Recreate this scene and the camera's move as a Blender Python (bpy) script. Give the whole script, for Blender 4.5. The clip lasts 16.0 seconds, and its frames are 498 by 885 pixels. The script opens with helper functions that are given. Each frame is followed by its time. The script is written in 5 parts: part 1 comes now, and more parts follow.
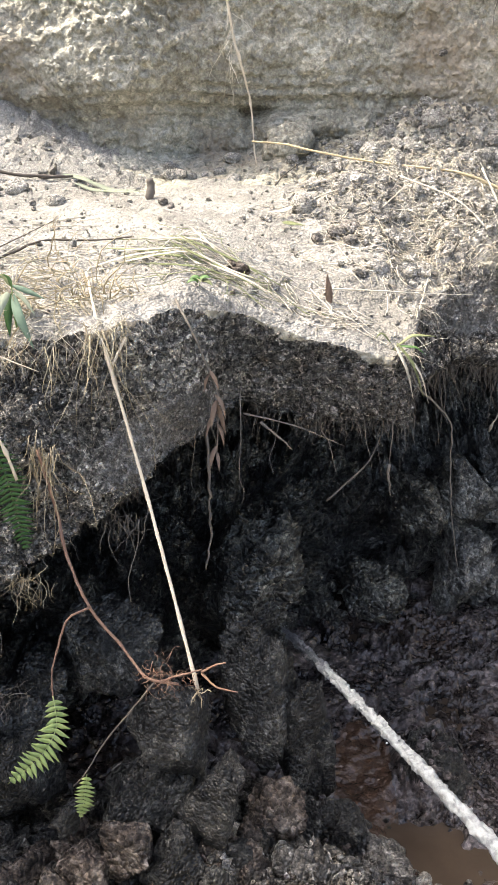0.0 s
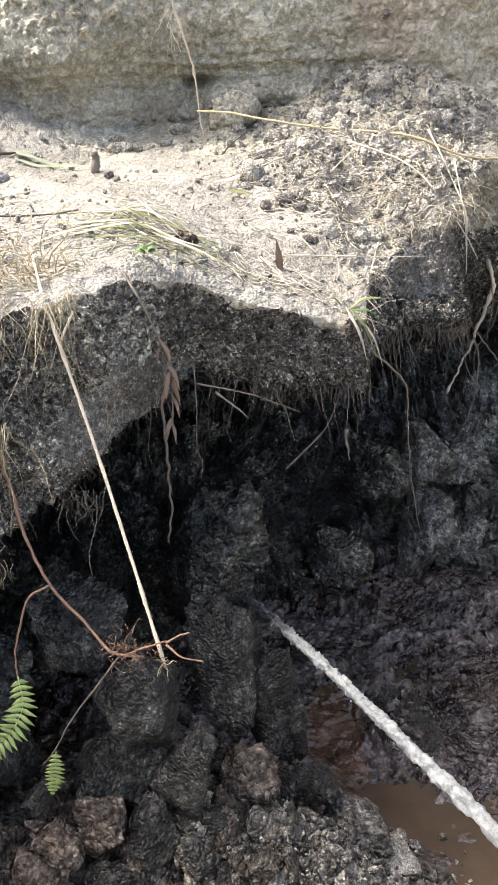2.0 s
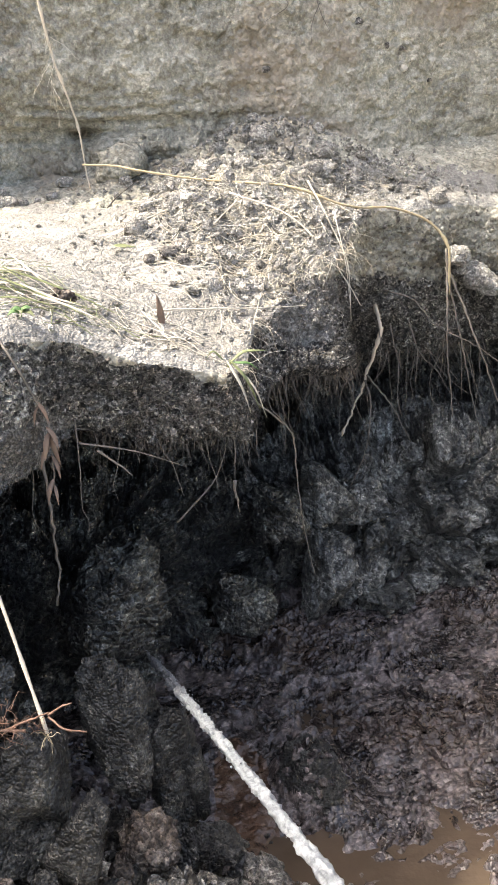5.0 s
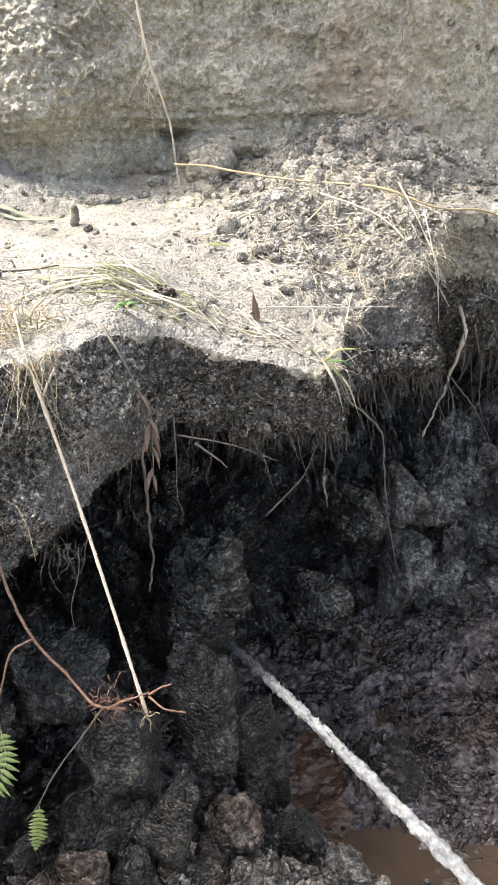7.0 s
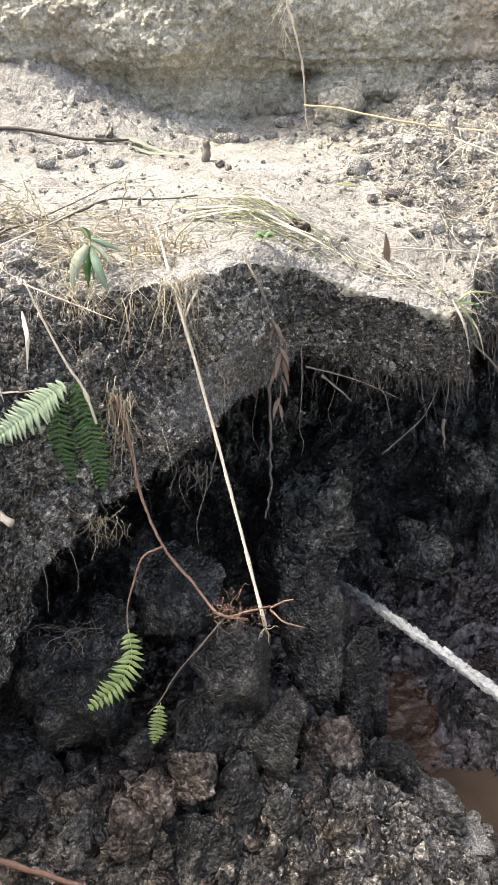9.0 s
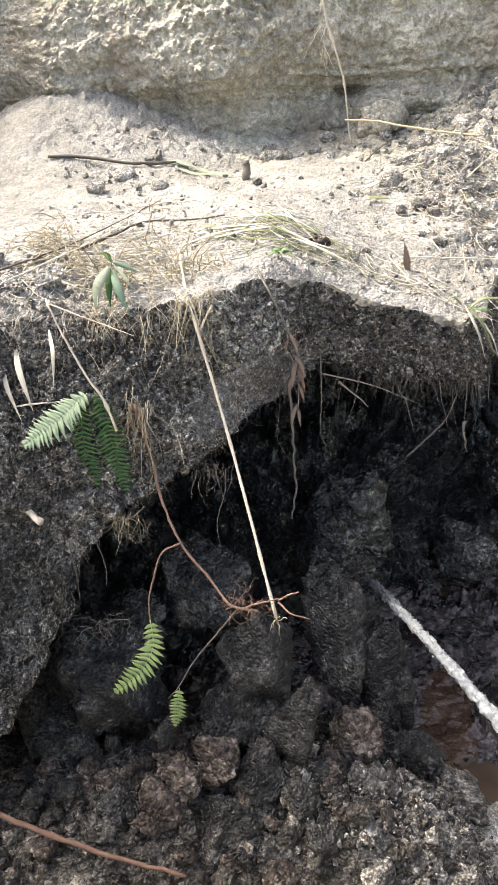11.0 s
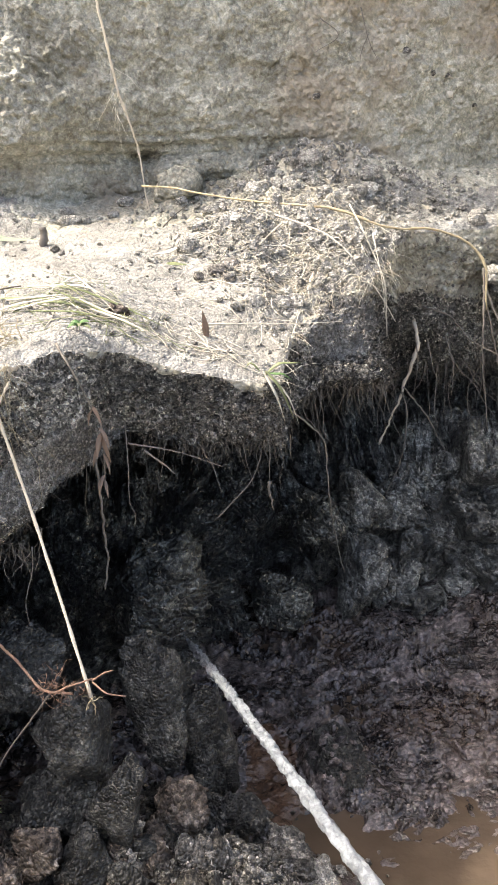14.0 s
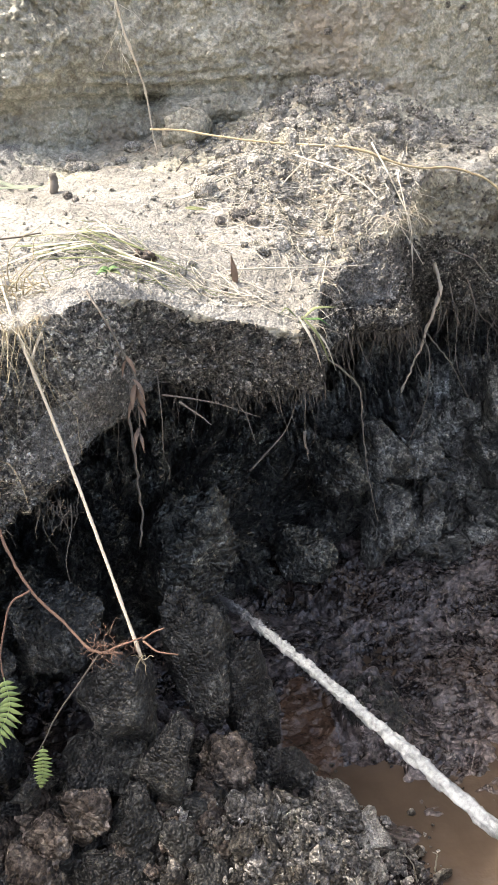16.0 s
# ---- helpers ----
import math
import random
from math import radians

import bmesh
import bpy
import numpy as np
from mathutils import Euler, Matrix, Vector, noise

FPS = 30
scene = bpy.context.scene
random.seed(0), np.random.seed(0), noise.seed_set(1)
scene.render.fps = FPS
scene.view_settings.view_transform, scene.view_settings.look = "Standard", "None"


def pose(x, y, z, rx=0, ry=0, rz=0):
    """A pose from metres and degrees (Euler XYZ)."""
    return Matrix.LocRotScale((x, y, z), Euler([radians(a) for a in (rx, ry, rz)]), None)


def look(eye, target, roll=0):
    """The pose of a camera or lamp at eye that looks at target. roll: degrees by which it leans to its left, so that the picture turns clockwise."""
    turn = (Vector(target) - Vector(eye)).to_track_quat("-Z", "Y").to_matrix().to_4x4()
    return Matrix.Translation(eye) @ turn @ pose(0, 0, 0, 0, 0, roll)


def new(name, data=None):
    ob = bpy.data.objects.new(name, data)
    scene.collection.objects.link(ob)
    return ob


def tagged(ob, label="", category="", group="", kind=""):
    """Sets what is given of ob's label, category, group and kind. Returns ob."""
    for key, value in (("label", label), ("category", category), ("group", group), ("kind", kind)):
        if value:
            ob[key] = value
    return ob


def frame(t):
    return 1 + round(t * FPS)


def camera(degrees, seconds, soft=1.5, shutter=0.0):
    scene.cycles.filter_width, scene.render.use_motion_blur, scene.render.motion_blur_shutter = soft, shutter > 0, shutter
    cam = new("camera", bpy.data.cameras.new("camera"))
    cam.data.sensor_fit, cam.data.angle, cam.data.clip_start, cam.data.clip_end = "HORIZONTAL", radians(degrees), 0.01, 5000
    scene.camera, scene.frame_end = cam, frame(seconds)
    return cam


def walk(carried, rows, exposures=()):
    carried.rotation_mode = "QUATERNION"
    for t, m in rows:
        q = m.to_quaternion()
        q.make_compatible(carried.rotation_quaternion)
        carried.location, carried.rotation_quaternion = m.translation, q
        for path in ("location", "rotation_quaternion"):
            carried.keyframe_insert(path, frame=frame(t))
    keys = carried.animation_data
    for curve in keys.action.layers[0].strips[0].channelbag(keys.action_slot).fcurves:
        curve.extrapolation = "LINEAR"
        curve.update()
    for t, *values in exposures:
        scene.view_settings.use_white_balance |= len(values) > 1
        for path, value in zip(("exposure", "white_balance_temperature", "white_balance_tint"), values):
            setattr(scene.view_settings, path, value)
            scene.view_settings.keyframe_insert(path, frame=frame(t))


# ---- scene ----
cam = camera(31.2, 16.0, soft=1.5)
PATH = [
    (0, (0.009, 0.043, 2.431), (0.008, 1.889, 1.661), -0.9),
    (0.5, (0.018, 0.045, 2.43), (0.045, 1.892, 1.663), -1.9),
    (1, (0.029, 0.048, 2.428), (0.081, 1.896, 1.665), -2.5),
    (1.5, (0.036, 0.046, 2.421), (0.102, 1.878, 1.621), -2.7),
    (2, (0.041, 0.043, 2.402), (0.113, 1.866, 1.583), -2.7),
    (2.5, (0.063, 0.037, 2.39), (0.187, 1.849, 1.553), -2.5),
    (3, (0.071, 0.033, 2.388), (0.202, 1.841, 1.542), -2.7),
    (3.5, (0.082, 0.04, 2.378), (0.185, 1.853, 1.541), -3.2),
    (4, (0.147, 0.057, 2.401), (0.336, 1.885, 1.613), -3.8),
    (4.2, (0.177, 0.063, 2.439), (0.445, 1.899, 1.691), -2.9),
    (6.5, (0.075, 0.03, 2.445), (0.243, 1.878, 1.697), -2.9),
    (7, (0.042, 0.01, 2.459), (0.166, 1.863, 1.716), -2.8),
    (7.5, (0.017, 0.001, 2.453), (0.118, 1.847, 1.69), -2.5),
    (8, (-0.049, -0.023, 2.436), (-0.019, 1.821, 1.663), -1.1),
    (8.5, (-0.093, -0.045, 2.413), (-0.114, 1.784, 1.604), -0.3),
    (9, (-0.104, -0.088, 2.403), (-0.17, 1.734, 1.582), -1.2),
    (9.2, (-0.093, -0.088, 2.389), (-0.162, 1.726, 1.549), -1.5),
    (11.3, (0.198, -0.277, 2.471), (-0.086, 1.542, 1.687), -4.7),
    (11.5, (0.216, -0.292, 2.475), (-0.054, 1.531, 1.698), -5.0),
    (12, (0.246, -0.3, 2.46), (0.013, 1.515, 1.653), -4.7),
    (12.5, (0.251, -0.301, 2.478), (0.104, 1.538, 1.706), -5.2),
    (13, (0.237, -0.256, 2.475), (0.157, 1.595, 1.72), -4.3),
    (13.5, (0.238, -0.222, 2.487), (0.284, 1.626, 1.723), -3.2),
    (14, (0.218, -0.23, 2.532), (0.348, 1.63, 1.808), -3.0),
    (14.5, (0.16, -0.191, 2.534), (0.389, 1.639, 1.759), -0.6),
    (15, (0.097, -0.166, 2.531), (0.262, 1.669, 1.751), -1.8),
    (15.5, (0.068, -0.142, 2.506), (0.173, 1.682, 1.691), -3.9),
    (16, (0.042, -0.117, 2.48), (0.191, 1.702, 1.663), -4.1),
]
walk(cam, [(t, look(eye, target, roll)) for t, eye, target, roll in PATH], [(0.0, 2.06, 6650, 9), (2.0, 2.06, 6650, 9), (3.0, 2.24, 6650, 9), (4.0, 2.24, 6650, 9), (7.0, 2.09, 6650, 9), (9.0, 2.08, 6650, 9), (11.5, 2.12, 6650, 9), (14.0, 2.14, 6650, 9), (16.0, 2.07, 6650, 9)])

# ---- light ----
world = bpy.data.worlds.new("world")
scene.world = world
world.use_nodes = True
SUN_TRAVEL = Vector((0.52, -0.19, -0.84)).normalized()
sky = world.node_tree.nodes.new("ShaderNodeTexSky")
sky.sky_type = "NISHITA"
sky.sun_disc = False
sky.air_density, sky.dust_density, sky.ozone_density = 0.7, 6.0, 0.5
sky.sun_elevation = math.asin(-SUN_TRAVEL.z)
sky.sun_rotation = math.atan2(-SUN_TRAVEL.x, -SUN_TRAVEL.y)
world.node_tree.links.new(sky.outputs[0], world.node_tree.nodes["Background"].inputs[0])
world.node_tree.nodes["Background"].inputs[1].default_value = 0.15
sun_data = bpy.data.lights.new("sun", "SUN")
sun_data.energy, sun_data.angle, sun_data.color = 1.28, radians(1.5), (1.0, 0.95, 0.86)
sun = new("sun", sun_data)
sun.matrix_world = look((0, 5, 9), Vector((0, 5, 9)) + SUN_TRAVEL)


# ---- noise and curves ----
rng = np.random.default_rng(7)


def hash3(i, j, k, seed):
    h = (i.astype(np.int64) * 374761393 + j.astype(np.int64) * 668265263 + k.astype(np.int64) * 2147483647 + seed * 1274126177) & 0xFFFFFFFF
    h = ((h ^ (h >> 13)) * 1274126177) & 0xFFFFFFFF
    h = ((h ^ (h >> 16)) * 2246822519) & 0xFFFFFFFF
    return ((h ^ (h >> 15)) & 0xFFFFFF) / float(0xFFFFFF)


def value_noise(p, seed=0):
    b = np.floor(p)
    f = p - b
    f = f * f * f * (f * (f * 6 - 15) + 10)
    b = b.astype(np.int64)
    total = 0
    for a in (0, 1):
        for c in (0, 1):
            for d in (0, 1):
                w = (f[..., 0] if a else 1 - f[..., 0]) * (f[..., 1] if c else 1 - f[..., 1]) * (f[..., 2] if d else 1 - f[..., 2])
                total = total + w * hash3(b[..., 0] + a, b[..., 1] + c, b[..., 2] + d, seed)
    return total * 2 - 1


TWIST = np.array(Euler((0.6, 0.8, 0.5)).to_matrix())


def fbm(p, size, octaves=4, seed=0, gain=0.5):
    """Layered noise, about -1 to 1, whose largest lumps are size metres across."""
    total, amp, q = 0, 1.0, p / size
    for o in range(octaves):
        q = q @ TWIST.T
        total = total + amp * value_noise(q, seed + o)
        q, amp = q * 2.03, amp * gain
    return total


def cells(p, size, seed=0):
    """Distance to the nearest cell centre, to the border, and a random value of the cell."""
    q = (p / size) @ TWIST.T
    b = np.floor(q).astype(np.int64)
    f1 = np.full(q.shape[:-1], 9.0)
    f2 = np.full(q.shape[:-1], 9.0)
    tone = np.zeros(q.shape[:-1])
    for a in (-1, 0, 1):
        for c in (-1, 0, 1):
            for d in (-1, 0, 1):
                i, j, k = b[..., 0] + a, b[..., 1] + c, b[..., 2] + d
                o = np.stack([i + hash3(i, j, k, seed + 1), j + hash3(i, j, k, seed + 2), k + hash3(i, j, k, seed + 3)], -1)
                r = np.linalg.norm(q - o, axis=-1)
                near = r < f1
                f2 = np.where(near, f1, np.minimum(f2, r))
                tone = np.where(near, hash3(i, j, k, seed + 4), tone)
                f1 = np.where(near, r, f1)
    return f1, f2 - f1, tone


def flakes(p, size, seed=0):
    """Broken plates: the tilt of each cell's plate (about -0.5 to 0.5), the distance to its border, and a random value of the cell."""
    q = (p / size) @ TWIST.T
    b = np.floor(q).astype(np.int64)
    f1 = np.full(q.shape[:-1], 9.0)
    f2 = np.full(q.shape[:-1], 9.0)
    tone = np.zeros(q.shape[:-1])
    tilt = np.zeros(q.shape[:-1])
    for a in (-1, 0, 1):
        for c in (-1, 0, 1):
            for d in (-1, 0, 1):
                i, j, k = b[..., 0] + a, b[..., 1] + c, b[..., 2] + d
                o = np.stack([i + hash3(i, j, k, seed + 1), j + hash3(i, j, k, seed + 2), k + hash3(i, j, k, seed + 3)], -1)
                r = np.linalg.norm(q - o, axis=-1)
                near = r < f1
                f2 = np.where(near, f1, np.minimum(f2, r))
                h = hash3(i, j, k, seed + 4)
                w = h * 37.7
                lean = (q - o)[..., 0] * np.cos(w) + (q - o)[..., 1] * np.sin(w) + (q - o)[..., 2] * np.cos(w * 2.3)
                tone = np.where(near, h, tone)
                tilt = np.where(near, lean, tilt)
                f1 = np.where(near, r, f1)
    return tilt, f2 - f1, tone


def ramp(x, xs, ys):
    """A smooth curve through a few stations."""
    x, xs, ys = np.asarray(x, float), np.asarray(xs, float), np.asarray(ys, float)
    k = np.clip(np.searchsorted(xs, x) - 1, 0, len(xs) - 2)
    h = xs[1:] - xs[:-1]
    d = (ys[1:] - ys[:-1]) / h
    m = np.concatenate([[d[0]], np.where(d[1:] * d[:-1] > 0, 2 * d[1:] * d[:-1] / (d[1:] + d[:-1] + 1e-9), 0), [d[-1]]])
    f = np.clip((x - xs[k]) / h[k], 0, 1)
    return ((2 * f**3 - 3 * f**2 + 1) * ys[k] + (f**3 - 2 * f**2 + f) * h[k] * m[k]
            + (3 * f**2 - 2 * f**3) * ys[k + 1] + (f**3 - f**2) * h[k] * m[k + 1])


def bump(x, y, cx, cy, rx, ry):
    return np.exp(-((x - cx) / rx) ** 2 - ((y - cy) / ry) ** 2)


# ---- materials ----
def nodes_of(name):
    m = bpy.data.materials.new(name)
    m.use_nodes = True
    t = m.node_tree
    return m, t, t.nodes["Principled BSDF"]


def add(t, kind, **values):
    n = t.nodes.new(kind)
    for key, value in values.items():
        n.inputs[key.replace("_", " ")].default_value = value
    return n


def noise_of(t, co, scale, detail=4.0, rough=0.6):
    n = add(t, "ShaderNodeTexNoise", Scale=scale, Detail=detail, Roughness=rough)
    t.links.new(co, n.inputs["Vector"])
    return n.outputs["Fac"]


def ramp_of(t, fac, stops):
    n = t.nodes.new("ShaderNodeValToRGB")
    e = n.color_ramp.elements
    while len(e) < len(stops):
        e.new(0.5)
    for el, (at, col) in zip(e, stops):
        el.position, el.color = at, (*col, 1) if len(col) == 3 else col
    t.links.new(fac, n.inputs["Fac"])
    return n.outputs["Color"]


def mix_of(t, mode, fac, a, b):
    n = t.nodes.new("ShaderNodeMix")
    n.data_type, n.blend_type = "RGBA", mode
    if isinstance(fac, float):
        n.inputs[0].default_value = fac
    else:
        t.links.new(fac, n.inputs[0])
    for sock, v in ((n.inputs[6], a), (n.inputs[7], b)):
        if isinstance(v, tuple):
            sock.default_value = (*v, 1)
        else:
            t.links.new(v, sock)
    return n.outputs[2]


def grey(v):
    return (v, v, v)


def earth(name, dark, mid, light, grain=90.0, patch=3.0, rough=(0.8, 1.0), relief=0.5, depth=0.006, spec=0.3, strata=0.0, stain=None, per_object=0.0, island=0.0, crumbly=0.35, fleck=0.3):
    """Soil or rock: three tones mixed by patches and by grain, with fine relief."""
    m, t, b = nodes_of(name)
    tex = t.nodes.new("ShaderNodeTexCoord")
    co = tex.outputs["Object"]
    big = noise_of(t, co, patch, 5.0)
    fine = noise_of(t, co, grain, 5.0, 0.7)
    speck = noise_of(t, co, grain * 3.2, 2.0, 0.6)
    add_m = t.nodes.new("ShaderNodeMath")
    add_m.operation = "MULTIPLY_ADD"
    add_m.inputs[1].default_value, add_m.inputs[2].default_value = 0.55, 0.0
    t.links.new(big, add_m.inputs[0])
    add_n = t.nodes.new("ShaderNodeMath")
    add_n.operation = "MULTIPLY_ADD"
    add_n.inputs[1].default_value = 0.45
    t.links.new(fine, add_n.inputs[0])
    t.links.new(add_m.outputs[0], add_n.inputs[2])
    col = ramp_of(t, add_n.outputs[0], [(0.40, dark), (0.5, mid), (0.60, light)])
    bent = t.nodes.new("ShaderNodeVectorMath")
    bent.operation = "MULTIPLY_ADD"
    wobble = add(t, "ShaderNodeTexNoise", Scale=grain * 0.5, Detail=3.0)
    t.links.new(co, wobble.inputs["Vector"])
    t.links.new(wobble.outputs["Color"], bent.inputs[0])
    bent.inputs[1].default_value = (0.9 / grain,) * 3
    t.links.new(co, bent.inputs[2])
    crumb = add(t, "ShaderNodeTexVoronoi", Scale=grain * 0.62)
    t.links.new(bent.outputs[0], crumb.inputs["Vector"])
    small = add(t, "ShaderNodeTexVoronoi", Scale=grain * 1.7)
    t.links.new(bent.outputs[0], small.inputs["Vector"])
    tones = t.nodes.new("ShaderNodeSeparateColor")
    t.links.new(crumb.outputs["Color"], tones.inputs[0])
    col = mix_of(t, "MULTIPLY", 1.0, col, ramp_of(t, tones.outputs[0], [(0.0, grey(1 - crumbly)), (1.0, grey(1 + crumbly))]))
    tones2 = t.nodes.new("ShaderNodeSeparateColor")
    t.links.new(small.outputs["Color"], tones2.inputs[0])
    col = mix_of(t, "MULTIPLY", 1.0, col, ramp_of(t, tones2.outputs[1], [(0.0, grey(1 - 1.1 * crumbly)), (0.55, grey(1.0)), (1.0, grey(1 + 1.9 * crumbly))]))
    flecks = ramp_of(t, speck, [(0.39, grey(1 - fleck)), (0.5, grey(1.0)), (0.61, grey(1 + 1.3 * fleck))])
    col = mix_of(t, "MULTIPLY", 1.0, col, flecks)
    if strata:
        wave_co = t.nodes.new("ShaderNodeMapping")
        wave_co.inputs["Scale"].default_value = (0.35, 0.35, 9.0)
        t.links.new(co, wave_co.inputs["Vector"])
        band = noise_of(t, wave_co.outputs[0], 2.4, 4.0, 0.65)
        col = mix_of(t, "MULTIPLY", strata, col, ramp_of(t, band, [(0.35, grey(0.55)), (0.5, grey(1.0)), (0.65, grey(1.2))]))
    if stain:
        where = noise_of(t, co, 1.3, 4.0, 0.6)
        col = mix_of(t, "MIX", ramp_of(t, where, [(0.5, grey(0.0)), (0.66, grey(0.8))]), col, stain)
    if per_object:
        info = t.nodes.new("ShaderNodeObjectInfo")
        tone = ramp_of(t, info.outputs["Random"], [(0.0, grey(1 - per_object)), (1.0, grey(1 + per_object))])
        col = mix_of(t, "MULTIPLY", 1.0, col, tone)
    if island:
        geo = t.nodes.new("ShaderNodeNewGeometry")
        tone = ramp_of(t, geo.outputs["Random Per Island"], [(0.0, grey(1 - island)), (1.0, grey(1 + island))])
        col = mix_of(t, "MULTIPLY", 1.0, col, tone)
    t.links.new(col, b.inputs["Base Color"])
    t.links.new(ramp_of(t, big, [(0.35, grey(rough[0])), (0.65, grey(rough[1]))]), b.inputs["Roughness"])
    b.inputs["Specular IOR Level"].default_value = spec
    mix = t.nodes.new("ShaderNodeMath")
    mix.operation = "MULTIPLY_ADD"
    mix.inputs[1].default_value = -0.9
    t.links.new(crumb.outputs["Distance"], mix.inputs[0])
    t.links.new(noise_of(t, co, grain * 0.35, 5.0, 0.65), mix.inputs[2])
    mix2 = t.nodes.new("ShaderNodeMath")
    mix2.operation = "MULTIPLY_ADD"
    mix2.inputs[1].default_value = -0.75
    t.links.new(small.outputs["Distance"], mix2.inputs[0])
    t.links.new(mix.outputs[0], mix2.inputs[2])
    mix = mix2
    bp = add(t, "ShaderNodeBump", Strength=relief, Distance=depth)
    t.links.new(mix.outputs[0], bp.inputs["Height"])
    t.links.new(bp.outputs[0], b.inputs["Normal"])
    return m


def fibre(name, a, b_col, c, rough=0.7, spec=0.3, translucent=0.0, scale=25.0):
    """Stalk, root or leaf: three tones, varied from piece to piece and along each."""
    m, t, b = nodes_of(name)
    tex = t.nodes.new("ShaderNodeTexCoord")
    geo = t.nodes.new("ShaderNodeNewGeometry")
    n = noise_of(t, tex.outputs["Object"], scale, 4.0)
    s = t.nodes.new("ShaderNodeMath")
    s.operation = "MULTIPLY_ADD"
    s.inputs[1].default_value = 0.5
    t.links.new(geo.outputs["Random Per Island"], s.inputs[0])
    h = t.nodes.new("ShaderNodeMath")
    h.operation = "MULTIPLY"
    h.inputs[1].default_value = 0.5
    t.links.new(n, h.inputs[0])
    t.links.new(h.outputs[0], s.inputs[2])
    t.links.new(ramp_of(t, s.outputs[0], [(0.15, a), (0.45, b_col), (0.8, c)]), b.inputs["Base Color"])
    b.inputs["Roughness"].default_value = rough
    b.inputs["Specular IOR Level"].default_value = spec
    bp = add(t, "ShaderNodeBump", Strength=0.4, Distance=0.002)
    t.links.new(noise_of(t, tex.outputs["Object"], scale * 8, 3.0), bp.inputs["Height"])
    t.links.new(bp.outputs[0], b.inputs["Normal"])
    if translucent:
        tr = t.nodes.new("ShaderNodeBsdfTranslucent")
        tr.inputs[0].default_value = (*c, 1)
        mx = t.nodes.new("ShaderNodeMixShader")
        mx.inputs[0].default_value = translucent
        t.links.new(b.outputs[0], mx.inputs[1])
        t.links.new(tr.outputs[0], mx.inputs[2])
        t.links.new(mx.outputs[0], t.nodes["Material Output"].inputs[0])
    return m


M_SAND = earth("dry_ash_soil", (0.176, 0.1673, 0.1431), (0.2464, 0.2355, 0.2057), (0.305, 0.2933, 0.2597), grain=60, patch=3.0, relief=0.8, depth=0.012, crumbly=0.10, fleck=0.24)
M_CRUMB = earth("dry_soil_crumbs", (0.17, 0.159, 0.1343), (0.2762, 0.2618, 0.227), (0.374, 0.357, 0.3145), grain=60, patch=6.0, relief=1.0, depth=0.016, island=0.25, crumbly=0.2)
M_WALL = earth("cliff_soil", (0.216, 0.2, 0.1505), (0.344, 0.3264, 0.2576), (0.448, 0.4304, 0.3492), grain=24, patch=1.7, relief=0.9, depth=0.022, strata=0.12, crumbly=0.12, fleck=0.14, stain=(0.30, 0.25, 0.182))
M_FACE = earth("rooty_topsoil", (0.0531, 0.04956, 0.04235), (0.1711, 0.1605, 0.1362), (0.4248, 0.4012, 0.3434), grain=60, patch=1.2, relief=1.0, depth=0.045, crumbly=0.62, fleck=0.35)
M_SUB = earth("smooth_grey_subsoil", (0.1064, 0.1011, 0.08831), (0.2022, 0.1925, 0.1702), (0.3192, 0.3064, 0.2745), grain=70, patch=2.0, relief=1.0, depth=0.02, crumbly=0.3, fleck=0.3)
M_FACECRUMB = earth("topsoil_crumbs", (0.08, 0.07, 0.058), (0.155, 0.14, 0.12), (0.28, 0.257, 0.22), grain=80, patch=6.0, relief=1.0, depth=0.012, island=0.35)
M_CAVE = earth("wet_black_earth", (0.02178, 0.02152, 0.01798), (0.0743, 0.07276, 0.06052), (0.2178, 0.214, 0.1787), grain=30, patch=4.0, rough=(0.3, 0.65), relief=1.0, depth=0.035, spec=0.55, crumbly=0.42, fleck=0.3)
# lighter than M_CAVE: sky light on the hollow's right, put into the colour
M_BLOCK = earth("cracked_earth_sky_lit", (0.0285, 0.02822, 0.02447), (0.095, 0.09433, 0.08259), (0.247, 0.246, 0.2159), grain=40, patch=5.0, rough=(0.3, 0.7), relief=0.8, depth=0.016, spec=0.5, crumbly=0.36, fleck=0.2)
M_MUD = earth("wet_dark_mud", (0.012, 0.01, 0.00918), (0.042, 0.0345, 0.03195), (0.15, 0.126, 0.117), grain=34, patch=3.5, rough=(0.12, 0.4), relief=0.5, depth=0.02, spec=0.6, stain=(0.055, 0.038, 0.028), island=0.35, crumbly=0.34, fleck=0.15)
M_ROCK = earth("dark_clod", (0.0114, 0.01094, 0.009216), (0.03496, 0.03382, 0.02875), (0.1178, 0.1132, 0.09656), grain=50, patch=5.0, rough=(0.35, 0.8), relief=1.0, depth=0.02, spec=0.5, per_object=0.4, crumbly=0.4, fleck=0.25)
M_RUBBLE = earth("dark_rubble", (0.02975, 0.02635, 0.02099), (0.08925, 0.0799, 0.0646), (0.204, 0.1853, 0.151), grain=46, patch=5.0, rough=(0.6, 0.95), relief=1.0, depth=0.02, spec=0.35, island=0.5, fleck=0.25)
M_BROWN = earth("brown_clod", (0.051, 0.03995, 0.03145), (0.1318, 0.1054, 0.08245), (0.255, 0.2167, 0.1759), grain=34, patch=6.0, relief=1.0, depth=0.035, per_object=0.3, crumbly=0.35, fleck=0.2)
M_PALE = earth("pale_crumbled_rock", (0.0532, 0.05054, 0.04427), (0.1596, 0.1503, 0.1328), (0.3724, 0.3498, 0.3113), grain=44, patch=6.0, relief=1.0, depth=0.025, per_object=0.3, island=0.28, fleck=0.22, crumbly=0.3)
